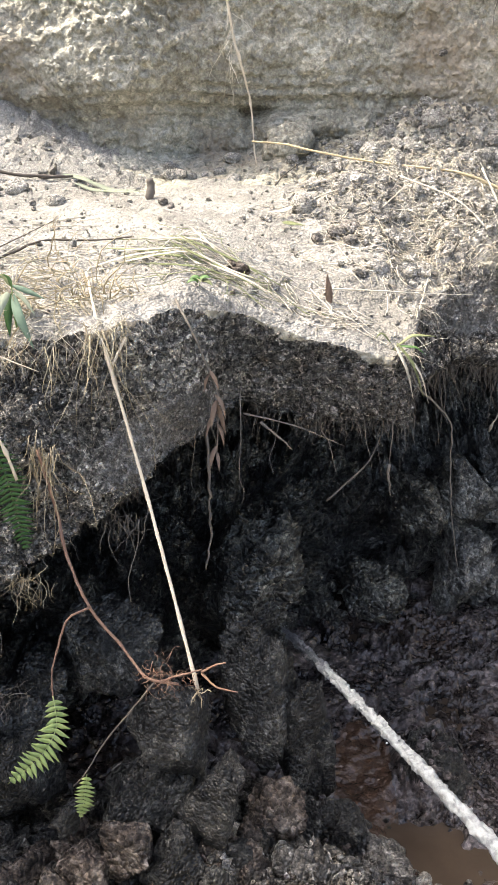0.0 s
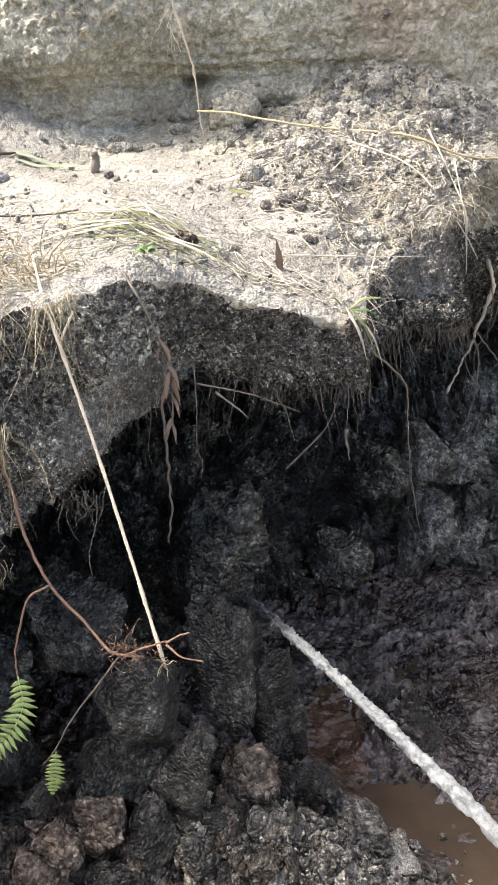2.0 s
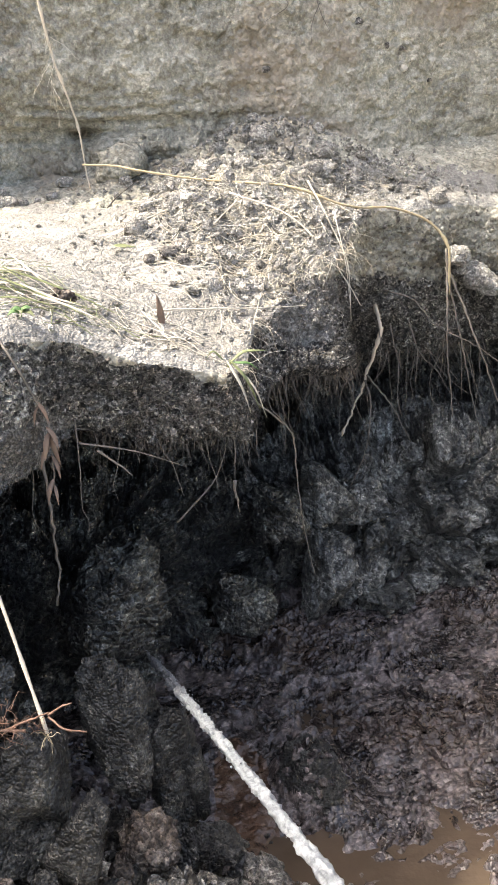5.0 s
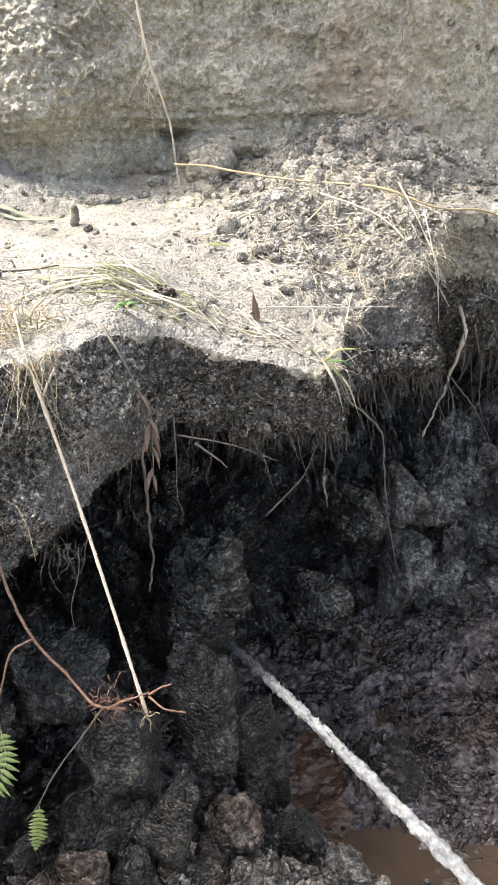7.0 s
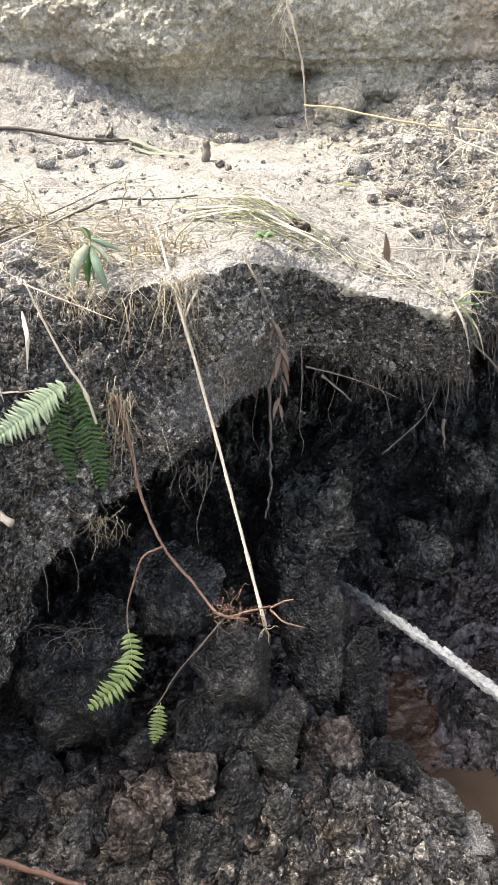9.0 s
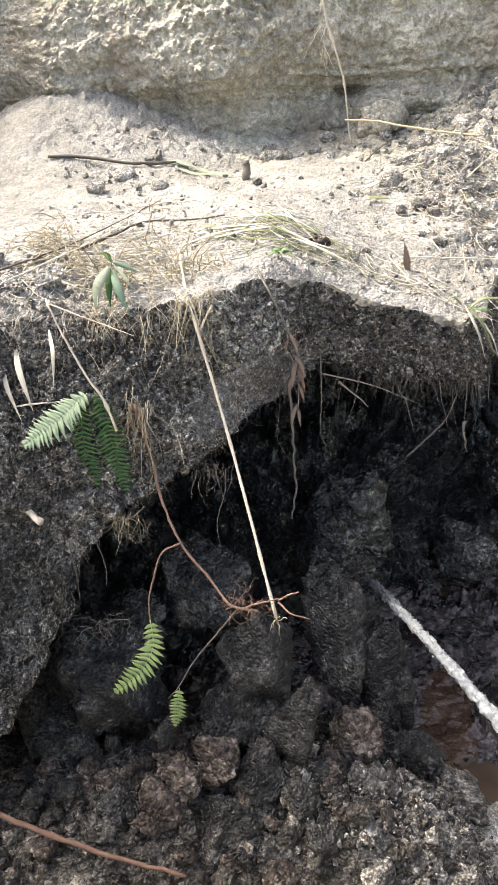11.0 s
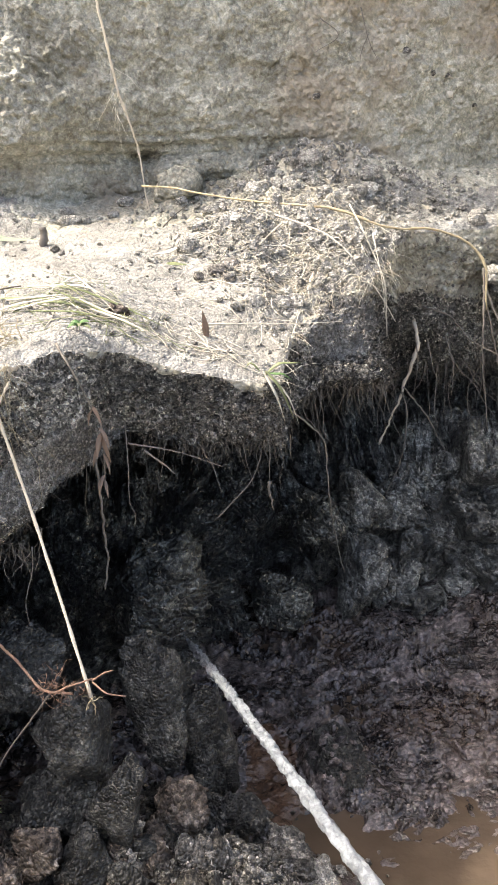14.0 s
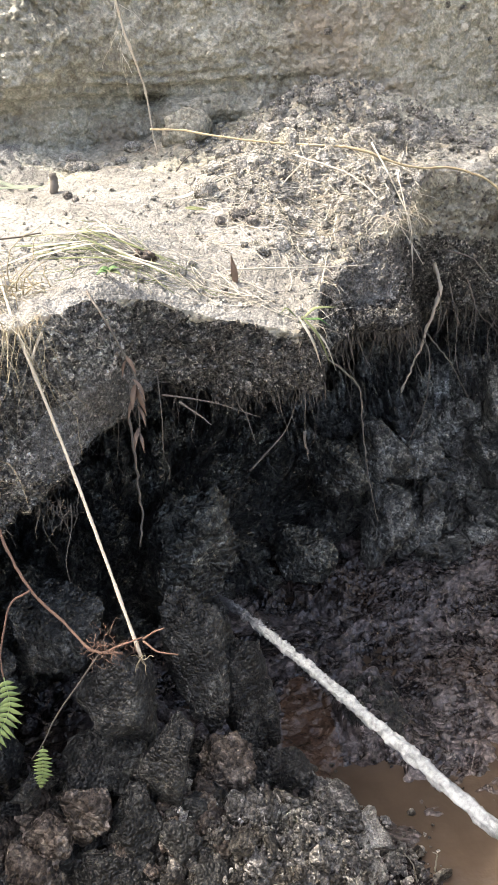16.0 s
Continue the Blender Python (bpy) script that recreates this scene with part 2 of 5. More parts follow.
M_GROUND = earth("bank_ground", (0.24, 0.22, 0.18), (0.36, 0.33, 0.28), (0.46, 0.43, 0.37), grain=30, patch=0.8)
M_CLAY = earth("wet_red_clay", (0.048, 0.0288, 0.0192), (0.076, 0.0456, 0.0296), (0.112, 0.072, 0.048), grain=40, patch=8.0, rough=(0.1, 0.35), relief=0.4, depth=0.01, spec=0.5, crumbly=0.1, fleck=0.1)
M_STRAW = fibre("dry_straw", (0.29, 0.25, 0.18), (0.46, 0.42, 0.33), (0.61, 0.58, 0.49))
M_OLD = fibre("old_grass", (0.15, 0.12, 0.068), (0.29, 0.245, 0.155), (0.46, 0.415, 0.295))
M_REED = fibre("yellow_reed", (0.27, 0.195, 0.095), (0.42, 0.335, 0.19), (0.56, 0.48, 0.32))
M_STICK = fibre("pale_stick_bark", (0.36, 0.295, 0.205), (0.50, 0.43, 0.32), (0.62, 0.56, 0.45))
M_ROOT = fibre("dry_root", (0.0468, 0.039, 0.03042), (0.1209, 0.1045, 0.08346), (0.2496, 0.2223, 0.1856))
M_VINE = fibre("reddish_root", (0.085, 0.047, 0.033), (0.16, 0.093, 0.063), (0.26, 0.168, 0.118))
M_GOLD = fibre("golden_root", (0.13, 0.10, 0.058), (0.25, 0.205, 0.128), (0.42, 0.365, 0.255))
M_FERN = fibre("fern_green", (0.15, 0.22, 0.07), (0.28, 0.36, 0.13), (0.46, 0.52, 0.26), rough=0.5, translucent=0.25)
M_FERNB = fibre("bluish_fern_green", (0.15, 0.21, 0.12), (0.25, 0.32, 0.20), (0.40, 0.46, 0.34), rough=0.5, translucent=0.2)
M_FERND = fibre("dark_fern_green", (0.02, 0.06, 0.015), (0.04, 0.10, 0.025), (0.07, 0.14, 0.04), rough=0.5, translucent=0.2)
M_GREEN = fibre("leaf_green", (0.05, 0.10, 0.035), (0.10, 0.18, 0.06), (0.19, 0.29, 0.10), rough=0.55, spec=0.3, translucent=0.2)
M_PALEGREEN = fibre("wilted_green", (0.095, 0.12, 0.05), (0.185, 0.205, 0.095), (0.33, 0.335, 0.19), rough=0.5, translucent=0.15)
M_DEAD = fibre("dead_leaf_brown", (0.1235, 0.08075, 0.05434), (0.247, 0.1757, 0.1254), (0.399, 0.304, 0.2257), rough=0.6, translucent=0.15)
M_DUSTY = fibre("dusty_leaf", (0.16, 0.19, 0.13), (0.25, 0.28, 0.20), (0.36, 0.38, 0.30), rough=0.8, translucent=0.1)
M_BLUEGREEN = fibre("dusty_blue_green_leaf", (0.08, 0.13, 0.085), (0.14, 0.205, 0.14), (0.26, 0.33, 0.25), rough=0.6, translucent=0.2)
M_LUMP = earth("dull_earth_lump", (0.10, 0.09, 0.076), (0.18, 0.165, 0.143), (0.27, 0.25, 0.218), grain=70, patch=8.0, relief=1.0, depth=0.012)
M_TWIG = fibre("dark_twig", (0.03, 0.024, 0.02), (0.07, 0.058, 0.045), (0.13, 0.11, 0.09))


def water_material(name, tint, rough, alpha):
    m, t, b = nodes_of(name)
    tex = t.nodes.new("ShaderNodeTexCoord")
    n = noise_of(t, tex.outputs["Object"], 6.0, 4.0)
    t.links.new(ramp_of(t, n, [(0.35, tuple(c * 0.75 for c in tint)), (0.65, tint)]), b.inputs["Base Color"])
    b.inputs["Roughness"].default_value = rough
    b.inputs["IOR"].default_value = 1.33
    b.inputs["Alpha"].default_value = alpha
    bp = add(t, "ShaderNodeBump", Strength=0.35, Distance=0.01)
    t.links.new(noise_of(t, tex.outputs["Object"], 14.0, 3.0), bp.inputs["Height"])
    t.links.new(bp.outputs[0], b.inputs["Normal"])
    return m


M_WATER = water_material("muddy_water", (0.085, 0.062, 0.043), 0.1, 1.0)


def jet_material():
    m, t, b = nodes_of("white_water")
    tex = t.nodes.new("ShaderNodeTexCoord")
    n = noise_of(t, tex.outputs["Object"], 60.0, 5.0, 0.7)
    t.links.new(ramp_of(t, n, [(0.38, (0.13, 0.14, 0.15)), (0.60, (0.34, 0.36, 0.375))]), b.inputs["Base Color"])
    b.inputs["Roughness"].default_value = 0.3
    b.inputs["IOR"].default_value = 1.33
    b.inputs["Transmission Weight"].default_value = 0.4
    b.inputs["Subsurface Weight"].default_value = 0.3
    b.inputs["Subsurface Radius"].default_value = (0.02, 0.02, 0.02)
    bp = add(t, "ShaderNodeBump", Strength=0.4, Distance=0.004)
    t.links.new(n, bp.inputs["Height"])
    t.links.new(bp.outputs[0], b.inputs["Normal"])
    return m


M_JET = jet_material()


# ---- mesh helpers ----
def mesh_ob(name, verts, faces, material, parent=None, label="", smooth=True):
    me = bpy.data.meshes.new(name)
    me.from_pydata([tuple(v) for v in verts], [], faces)
    me.materials.append(material)
    if smooth:
        me.polygons.foreach_set("use_smooth", [True] * len(me.polygons))
    me.update()
    ob = new(name, me)
    if parent:
        ob.parent = parent
    if label:
        ob["label"] = label
    return ob


def sheet_ob(name, p, material, label, category, flip=False):
    """A structure mesh from a grid of points."""
    n, k = p.shape[:2]
    i = np.arange(n * k).reshape(n, k)
    q = np.stack([i[:-1, :-1], i[1:, :-1], i[1:, 1:], i[:-1, 1:]], -1).reshape(-1, 4)
    if flip:
        q = q[:, ::-1]
    me = bpy.data.meshes.new(name)
    me.vertices.add(n * k)
    me.vertices.foreach_set("co", p.reshape(-1).astype(np.float32))
    me.loops.add(q.size)
    me.loops.foreach_set("vertex_index", q.reshape(-1).astype(np.int32))
    me.polygons.add(len(q))
    me.polygons.foreach_set("loop_start", (np.arange(len(q)) * 4).astype(np.int32))
    me.polygons.foreach_set("use_smooth", np.ones(len(q), bool))
    me.update(calc_edges=True)
    me.materials.append(material)
    return tagged(new(name, me), label, category, kind="structure")


def normals_of(p):
    a = np.gradient(p, axis=0)
    b = np.gradient(p, axis=1)
    n = np.cross(a, b)
    return n / (np.linalg.norm(n, axis=-1, keepdims=True) + 1e-12)


def smooth_path(points, count):
    pts = np.array(points, float)
    s = np.concatenate([[0], np.cumsum(np.linalg.norm(np.diff(pts, axis=0), axis=1))])
    u = np.linspace(0, s[-1], count)
    return np.stack([ramp(u, s, pts[:, c]) for c in range(3)], -1)


def tube_data(path, radii, sides, verts, faces):
    """Adds a capped tube along the path."""
    n = len(path)
    tan = np.gradient(path, axis=0)
    tan /= np.linalg.norm(tan, axis=1, keepdims=True) + 1e-12
    up = np.array([0.31, 0.87, 0.38]) if abs(tan[0][1]) < 0.8 else np.array([0.9, 0.1, 0.4])
    a = np.cross(tan, up)
    a /= np.linalg.norm(a, axis=1, keepdims=True) + 1e-12
    b = np.cross(tan, a)
    base = len(verts)
    for i in range(n):
        for k in range(sides):
            w = 2 * math.pi * k / sides
            verts.append(path[i] + radii[i] * (math.cos(w) * a[i] + math.sin(w) * b[i]))
    for i in range(n - 1):
        for k in range(sides):
            k2 = (k + 1) % sides
            faces.append((base + i * sides + k, base + i * sides + k2, base + (i + 1) * sides + k2, base + (i + 1) * sides + k))
    faces.append(tuple(base + k for k in reversed(range(sides))))
    faces.append(tuple(base + (n - 1) * sides + k for k in range(sides)))


def stalk(points, radius, tip=0.4, kink=0.15, count=18, sides=7, knots=0):
    """Verts and faces of a slightly crooked, tapering stalk with a few knots."""
    path = smooth_path(points, count)
    path[1:-1] += rng.normal(0, radius * kink, (count - 2, 3))
    rad = radius * np.linspace(1, tip, count) * (1 + rng.normal(0, 0.08, count))
    for _ in range(knots):
        rad[rng.integers(1, count - 1)] *= 1.35
    verts, faces = [], []
    tube_data(path, rad, sides, verts, faces)
    return verts, faces


def stalk_thing(name, points, radius, material, label, category, parent=None, group="", **more):
    v, f = stalk(points, radius, **more)
    ob = mesh_ob(name, v, f, material, parent, label)
    if parent is None:
        tagged(ob, label, category, group)
    return ob


def leaf_data(path, width, verts, faces, normal, curl=0.25, fold=0.2, pointed=1.0):
    """A thin folded leaf blade with thickness along the path."""
    n = len(path)
    tan = np.gradient(path, axis=0)
    tan /= np.linalg.norm(tan, axis=1, keepdims=True) + 1e-12
    side = np.cross(tan, np.asarray(normal, float))
    side /= np.linalg.norm(side, axis=1, keepdims=True) + 1e-12
    nor = np.cross(side, tan)
    base = len(verts)
    thick = 0.0006
    for i in range(n):
        u = i / (n - 1)
        w = width * 0.5 * max(0.04, math.sin(math.pi * min(1, (0.06 + 0.94 * u) ** (0.75 * pointed)))) 
        lift = fold * w
        for s, l in ((-1, lift), (0, 0), (1, lift)):
            verts.append(path[i] + s * w * side[i] + (l + thick) * nor[i])
        for s, l in ((-1, lift), (0, 0), (1, lift)):
            verts.append(path[i] + s * w * side[i] + (l - thick) * nor[i])
    for i in range(n - 1):
        a, b = base + i * 6, base + (i + 1) * 6
        faces += [(a, a + 1, b + 1, b), (a + 1, a + 2, b + 2, b + 1), (a + 4, a + 3, b + 3, b + 4), (a + 5, a + 4, b + 4, b + 5), (a + 3, a, b, b + 3), (a + 2, a + 5, b + 5, b + 2)]


def leaf(points, width, normal, **more):
    v, f = [], []
    leaf_data(smooth_path(points, more.pop("count", 9)), width, v, f, normal, **more)
    return v, f


ICO = {}


def ico(level):
    if level not in ICO:
        bm = bmesh.new()
        bmesh.ops.create_icosphere(bm, subdivisions=level, radius=1)
        bm.verts.ensure_lookup_table()
        ICO[level] = (np.array([v.co[:] for v in bm.verts]), [tuple(v.index for v in f.verts) for f in bm.faces])
        bm.free()
    return ICO[level]


def clod_shape(seed, level, facets=9, rough=0.06, round_off=0.25, blocky=3.2, planes=()):
    """Unit clod: a ball cut by random planes, worn and grained."""
    d, faces = ico(level)
    r = np.random.default_rng(seed)
    n = r.normal(size=(facets, 3))
    n /= np.linalg.norm(n, axis=1, keepdims=True)
    off = r.uniform(0.5, 0.95, facets)
    for normal, reach in planes:
        n = np.vstack([n, np.array(normal) / np.linalg.norm(normal)])
        off = np.append(off, reach)
    dots = d @ n.T
    cut = np.where(dots > 0.05, off / np.maximum(dots, 0.05), 9)
    box = 0.93 / (np.abs(d) ** blocky).sum(axis=1) ** (1 / blocky)
    rad = np.minimum(box, cut.min(axis=1))
    rad = rad * (1 - round_off) + round_off * 0.85
    p = d * rad[:, None]
    q = p + seed * 3.7
    q = q + 0.10 * fbm(q, 0.4, 2, seed)[:, None]
    tilt, edge, tone = flakes(q, 0.75, seed)
    rad2 = 1 + rough * fbm(q, 0.7, 4, seed, 0.6) + 0.16 * tilt - 0.06 * np.exp(-(edge / 0.06) ** 2)
    tilt, edge, tone = flakes(q, 0.27, seed + 9)
    rad2 = rad2 + 0.045 * tilt + 0.035 * (tone - 0.5) - 0.025 * np.exp(-(edge / 0.08) ** 2)
    tilt, edge, tone = flakes(q, 0.11, seed + 17)
    rad2 = rad2 + 0.024 * tilt + 0.018 * (tone - 0.5) + 0.014 * fbm(q, 0.1, 2, seed + 5)
    return p * rad2[:, None], faces


# ---- the cut bank: shape ----
def rim_y(x):
    return ramp(x, [-3, -1.2, -.8, -.6, -.42, -.28, -.1, .2, .5, .58, .64, .7, .85, 1.0, 1.12, 1.2, 1.27, 1.45, 1.57, 1.8, 2.2, 4.5], [1.75, 2.2, 2.42, 2.46, 2.56, 2.68, 2.84, 2.96, 3.02, 3.06, 3.25, 3.5, 3.78, 3.88, 3.95, 4.08, 4.2, 4.55, 4.74, 4.82, 4.9, 4.9])


def rim_z(x):
    return ramp(x, [-3, -.8, -.6, -.42, -.25, -.1, .05, .2, .36, .55, .64, .7, .85, 1.0, 1.27, 1.45, 1.57, 1.8, 4.5], [1.87, 1.78, 1.768, 1.766, 1.772, 1.722, 1.655, 1.597, 1.56, 1.53, 1.57, 1.60, 1.65, 1.67, 1.68, 1.71, 1.75, 1.76, 1.8])


def lip_z(x):
    return ramp(x, [-3, -1.1, -.95, -.86, -.72, -.55, -.33, -.27, -.12, .1, .35, .6, .72, .85, 1.0, 1.1, 1.2, 1.32, 1.57, 2.0, 4.5], [.3, .45, .66, .9, 1.08, 1.19, 1.26, 1.29, 1.32, 1.29, 1.25, 1.21, 1.33, 1.34, 1.31, 1.27, 1.14, 1.02, .93, .9, .9])


def cliff_top(x):
    """Height of the unseen cliff edge above the ledge, raised to shade the mound."""
    return ramp(x, [-3, -1.7, -1.0, -.2, .5, 1.6, 4.5], [3.4, 3.4, 3.6, 4.3, 4.55, 4.5, 4.5])


def top_z(x, y):
    f = np.clip((y - rim_y(x)) / 1.6, 0, 1)
    z = rim_z(x) + (1.86 - rim_z(x)) * (f * f * (3 - 2 * f))
    z = z + .06 * bump(x, y, -.2, 3.3, .5, .5)
    z = z + .18 * bump(x, y, .98, 4.7, .48, .6) + .26 * bump(x, y, 1.25, 5.5, .7, .4)
    z = z + .42 * bump(x, y, -1.6, 5.5, .75, .7)
    return z + .25 * np.clip(y - 5.2, 0, 1)


def wall_y(x, z):
    """The cliff's face: undercut below a band of strata, with a bulge on one side."""
    y = 5.62 + 0.10 * np.clip(z - 2.2, 0, .9) + .25 * np.clip(x - 1.3, 0, 1)
    y = y + 0.16 * ramp(z, [1.5, 2.0, 2.22, 2.32, 2.6, 4], [0.2, 0.7, 1.0, 0.4, 0.0, 0.0]) * (0.35 + 0.65 * bump(x, 0, 0.0, 0, 0.75, 1))
    y = y - (0.40 * bump(x, 0, -.68, 0, .42, 1) + .25 * bump(x, 0, -1.5, 0, .5, 1)) * ramp(z, [1.4, 2.15, 2.40, 3.2], [.45, .65, 1.0, .0]) - 0.12 * bump(x, z, 0.3, 2.12, 0.22, 0.10)
    step = np.mod(z / .062 + .35 * np.sin(2.1 * x) + .2 * np.sin(5.3 * x + 1), 1)
    y = y + 0.085 * np.abs(step - .35) * bump(x, z, -.05, 2.28, .85, .12)
    y = y + 0.16 * bump(x, z, .06, 2.20, .09, .035)
    return y - 0.10 * bump(x, z, 1.5, 2.0, 0.8, 0.35)


def cave_y(x, z):
    """The hollow's back wall: a slope of broken earth below, a recess under the roof."""
    base = ramp(x, [-3, -.9, -.3, .1, .45, .8, 1.4, 2.0, 4.5], [3.0, 3.25, 3.5, 3.7, 4.1, 4.3, 4.2, 4.15, 4.2])
    lean = ramp(z, [-.7, -.3, .35, .5, 1.0, 1.8], [-.05, .1, .62, 1.1, 1.4, 1.3])
    recess = .75 * np.clip((z - .38) / .16, 0, 1) * np.clip((x - .7) / .5, 0, 1)
    return base + lean * ramp(x, [-3, 0, .6, 1.1, 1.6, 4.5], [1.1, 1.35, 1.4, 1.05, .75, .7]) + recess


def floor_z(x, y):
    z = -.318 + .03 * np.clip(y - 3.2, 0, 2)
    z = z + .46 * bump(x, y, -.85, 2.0, .55, .6) + .37 * bump(x, y, -.1, 2.15, .38, .45) + .29 * bump(x, y, .3, 2.0, .3, .3)
    z = z + .15 * bump(x, y, .76, 2.98, .14, .2)
    near = np.clip((1.75 - y) / 1.0, 0, 1)
    return z * (1 - near) + .85 * near * near * (3 - 2 * near) + z * 0


def stations(lo, a, b, hi, fine, coarse):
    return np.concatenate([np.arange(lo, a, coarse), np.arange(a, b, fine), np.arange(b, hi + coarse, coarse)])


XS = stations(-3.0, -1.75, 2.5, 4.5, 0.0068, 0.05)
ROW = np.stack([XS, XS * 0, XS * 0], -1)
RIM = rim_y(XS) + .035 * fbm(ROW, .22, 4, 8)

# ledge top
v = np.linspace(0, 1, 300) ** 1.2
gx = XS[:, None] + v[None] * 0
gy = RIM[:, None] + v[None] * (6.05 - RIM)[:, None]
p = np.stack([gx, gy, top_z(gx, gy)], -1)
mound = .25 * np.clip((gy - 5.0) / .3, 0, 1) + bump(gx, gy, 1.05, 4.5, .5, .75) + bump(gx, gy, -1.2, 5.2, .6, .5) * .3 + bump(gx, gy, -.95, 2.7, .5, .4) * .6
f1, edge, tone = cells(p, .07, 3)
p[..., 2] += .028 * fbm(p, .35, 4, 11) + (.005 + .07 * mound) * np.clip(edge, 0, .5) * (tone > .35) * 2 * tone + (.005 + .014 * mound) * fbm(p, .06, 4, 12)
f1, edge, tone = cells(p, .028, 5)
p[..., 2] += (.0025 + .014 * np.minimum(mound, 1)) * np.clip(edge, 0, .5) * 2 * (tone > .6)
brow = np.clip(1 - v * 22, 0, 1)[None, :, None]
p[..., 2] -= .035 * brow[..., 0] ** 2
LEDGE = p
LEDGE_N = normals_of(p)
ledge = sheet_ob("ledge_ground", p, M_SAND, "pale dry ashy soil covering a collapsed ledge below the cliff", "ground")
ledge.data.materials.append(M_WALL)
foot = gy + .22 * fbm(p, .3, 4, 14) > np.interp(gx, [-1.6, -.9, -.4, .3, .7, 1.2, 1.6, 2.2], [5.7, 5.4, 5.0, 5.0, 4.8, 4.75, 5.2, 5.5])
ledge.data.polygons.foreach_set("material_index", foot[:-1, :-1].reshape(-1).astype(np.int32))

# overhanging face and its roof, one sheet from the brow down and back into the hollow
n_face, n_roof = 120, 60
t1 = np.linspace(0, 1, n_face)
rim, top = LEDGE[:, :1, 1], LEDGE[:, :1, 2]
lip = (lip_z(XS) + .02 * fbm(ROW, .12, 4, 9))[:, None]
inset = ramp(XS, [-3, -.8, -.65, -.5, -.4, -.28, 0, .5, .62, .7, .85, 1.0, 1.12, 1.2, 1.32, 4.5], [-.28, -.28, -.24, -.14, -.1, -.03, .06, .05, -.02, -.22, -.32, -.35, -.3, -.05, .2, .25])[:, None]
fy = rim + inset * t1[None] ** np.where(XS < -.2, .8, 1.5)[:, None] - .05 * np.sin(np.pi * t1)[None]
fz = top + (lip - top) * t1[None]
t2 = np.linspace(0, 1, n_roof + 1)[1:]
back = cave_y(XS, 1.2 + 0 * XS)[:, None] + .25
ry = (rim + inset) + (np.maximum(back - rim - inset, .3)) * t2[None]
rz = lip + .13 * np.sqrt(t2)[None] * np.ones_like(lip)
p = np.stack([np.repeat(XS[:, None], n_face + n_roof, 1), np.concatenate([fy, ry], 1), np.concatenate([fz, rz], 1)], -1)
n = normals_of(p)
n = n * np.sign(-(n[:, :1, 1:2]) + 1e-9)
fade = np.concatenate([np.clip(t1 * 8, 0.0, 1), np.ones(n_roof)])[None, :]
even = 1 - .65 * np.clip(1.6 * bump(p[..., 0], p[..., 2], -.2, 1.4, .2, .16), 0, 1)
tilt, edge, tone = flakes(p + .012 * fbm(p, .05, 2, 20)[..., None], .055, 21)
dis = fade * (.045 * fbm(p, .30, 5, 31) + even * (.012 * fbm(p, .06, 3, 32) + .016 * tilt + .012 * (tone - .4)))
tilt, edge, tone = flakes(p + .008 * fbm(p, .03, 2, 24)[..., None], .027, 22)
dis = dis + fade * even * (.036 * np.sqrt(np.clip(edge, 0, .4)) * (tone + .25) + .012 * tilt - .014)
p = p + n * dis[..., None]
FACE, FACE_N, N_FACE = p, n, n_face
bank = sheet_ob("overhang_face", p, M_FACE, "dark overhanging bank of crumbly rooty topsoil under a pale ash layer", "earth bank", flip=True)
bank.data.materials.append(M_WALL)
depth_in = (p[:, :1, 2] - p[..., 2]) + .05 * fbm(p, .16, 4, 35)
layer = np.interp(p[..., 0], [-.3, .58, .7, 1.0, 1.2, 1.35, 1.5, 2.0], [-.01, .004, .05, .09, .08, .24, .33, .36])
pale = (depth_in < layer) & (np.arange(p.shape[1])[None] < N_FACE)
bank.data.materials.append(M_SUB)
smooth_part = (bump(p[..., 0], p[..., 2], -.24, 1.37, .2, .14) + bump(p[..., 0], p[..., 2], .92, 1.52, .24, .12) + .16 * fbm(p, .08, 4, 36) > .42) & (np.arange(p.shape[1])[None] < N_FACE)
bank.data.polygons.foreach_set("material_index", np.where(smooth_part, 2, pale)[:-1, :-1].reshape(-1).astype(np.int32))

# cliff behind
v = np.linspace(0, 1, 250)
gx = XS[:, None] + v[None] * 0
# top rows stretch up to the unseen edge that casts shade on the mound
gz = 1.45 + np.minimum(v / .88, 1)[None] * 1.75 + np.clip((v - .88) / .12, 0, 1)[None] * (cliff_top(XS) - 3.2)[:, None]
p = np.stack([gx, wall_y(gx, gz), gz], -1)
flat = p * np.array([0.4, 1, 2.2])
rugged = 1 + .9 * bump(gx, gz, -.65, 2.75, .5, .36)
p[..., 1] += .07 * fbm(p, .6, 4, 41) + .010 * fbm(flat, .16, 4, 42) + rugged * (.020 * fbm(p, .11, 4, 43) - .024 * np.abs(fbm(p, .05, 3, 45)))
f1, edge, tone = cells(p, .06, 44)
p[..., 1] -= .018 * np.clip(edge, 0, .5) * 2 * (tone > .55) * tone
WALL = p
sheet_ob("cliff_wall", p, M_WALL, "grey brown layered soil cliff behind the ledge", "cliff", flip=True)

# hollow's back wall of broken black earth
zs = np.linspace(-.75, 1.42, 290)
xs = np.arange(-2.0, 3.4, .0078)
gx, gz = np.meshgrid(xs, zs, indexing="ij")
p = np.stack([gx, cave_y(gx, gz), gz], -1)
n = normals_of(p)
n = n * np.sign(-n[..., 1:2] + 1e-9)
big = p * np.array([1, 1, .8]) + .05 * fbm(p, .2, 3, 51)[..., None]
calm = 1 - .75 * np.clip((gz - .42) / .25, 0, 1)
tilt, edge, tone = flakes(big, .30, 52)
dis = calm * (.20 * tone + .16 * tilt - .10 * np.exp(-(edge / .05) ** 2)) - .10
tilt, edge, tone = flakes(big + .03 * fbm(p, .1, 2, 53)[..., None], .12, 54)
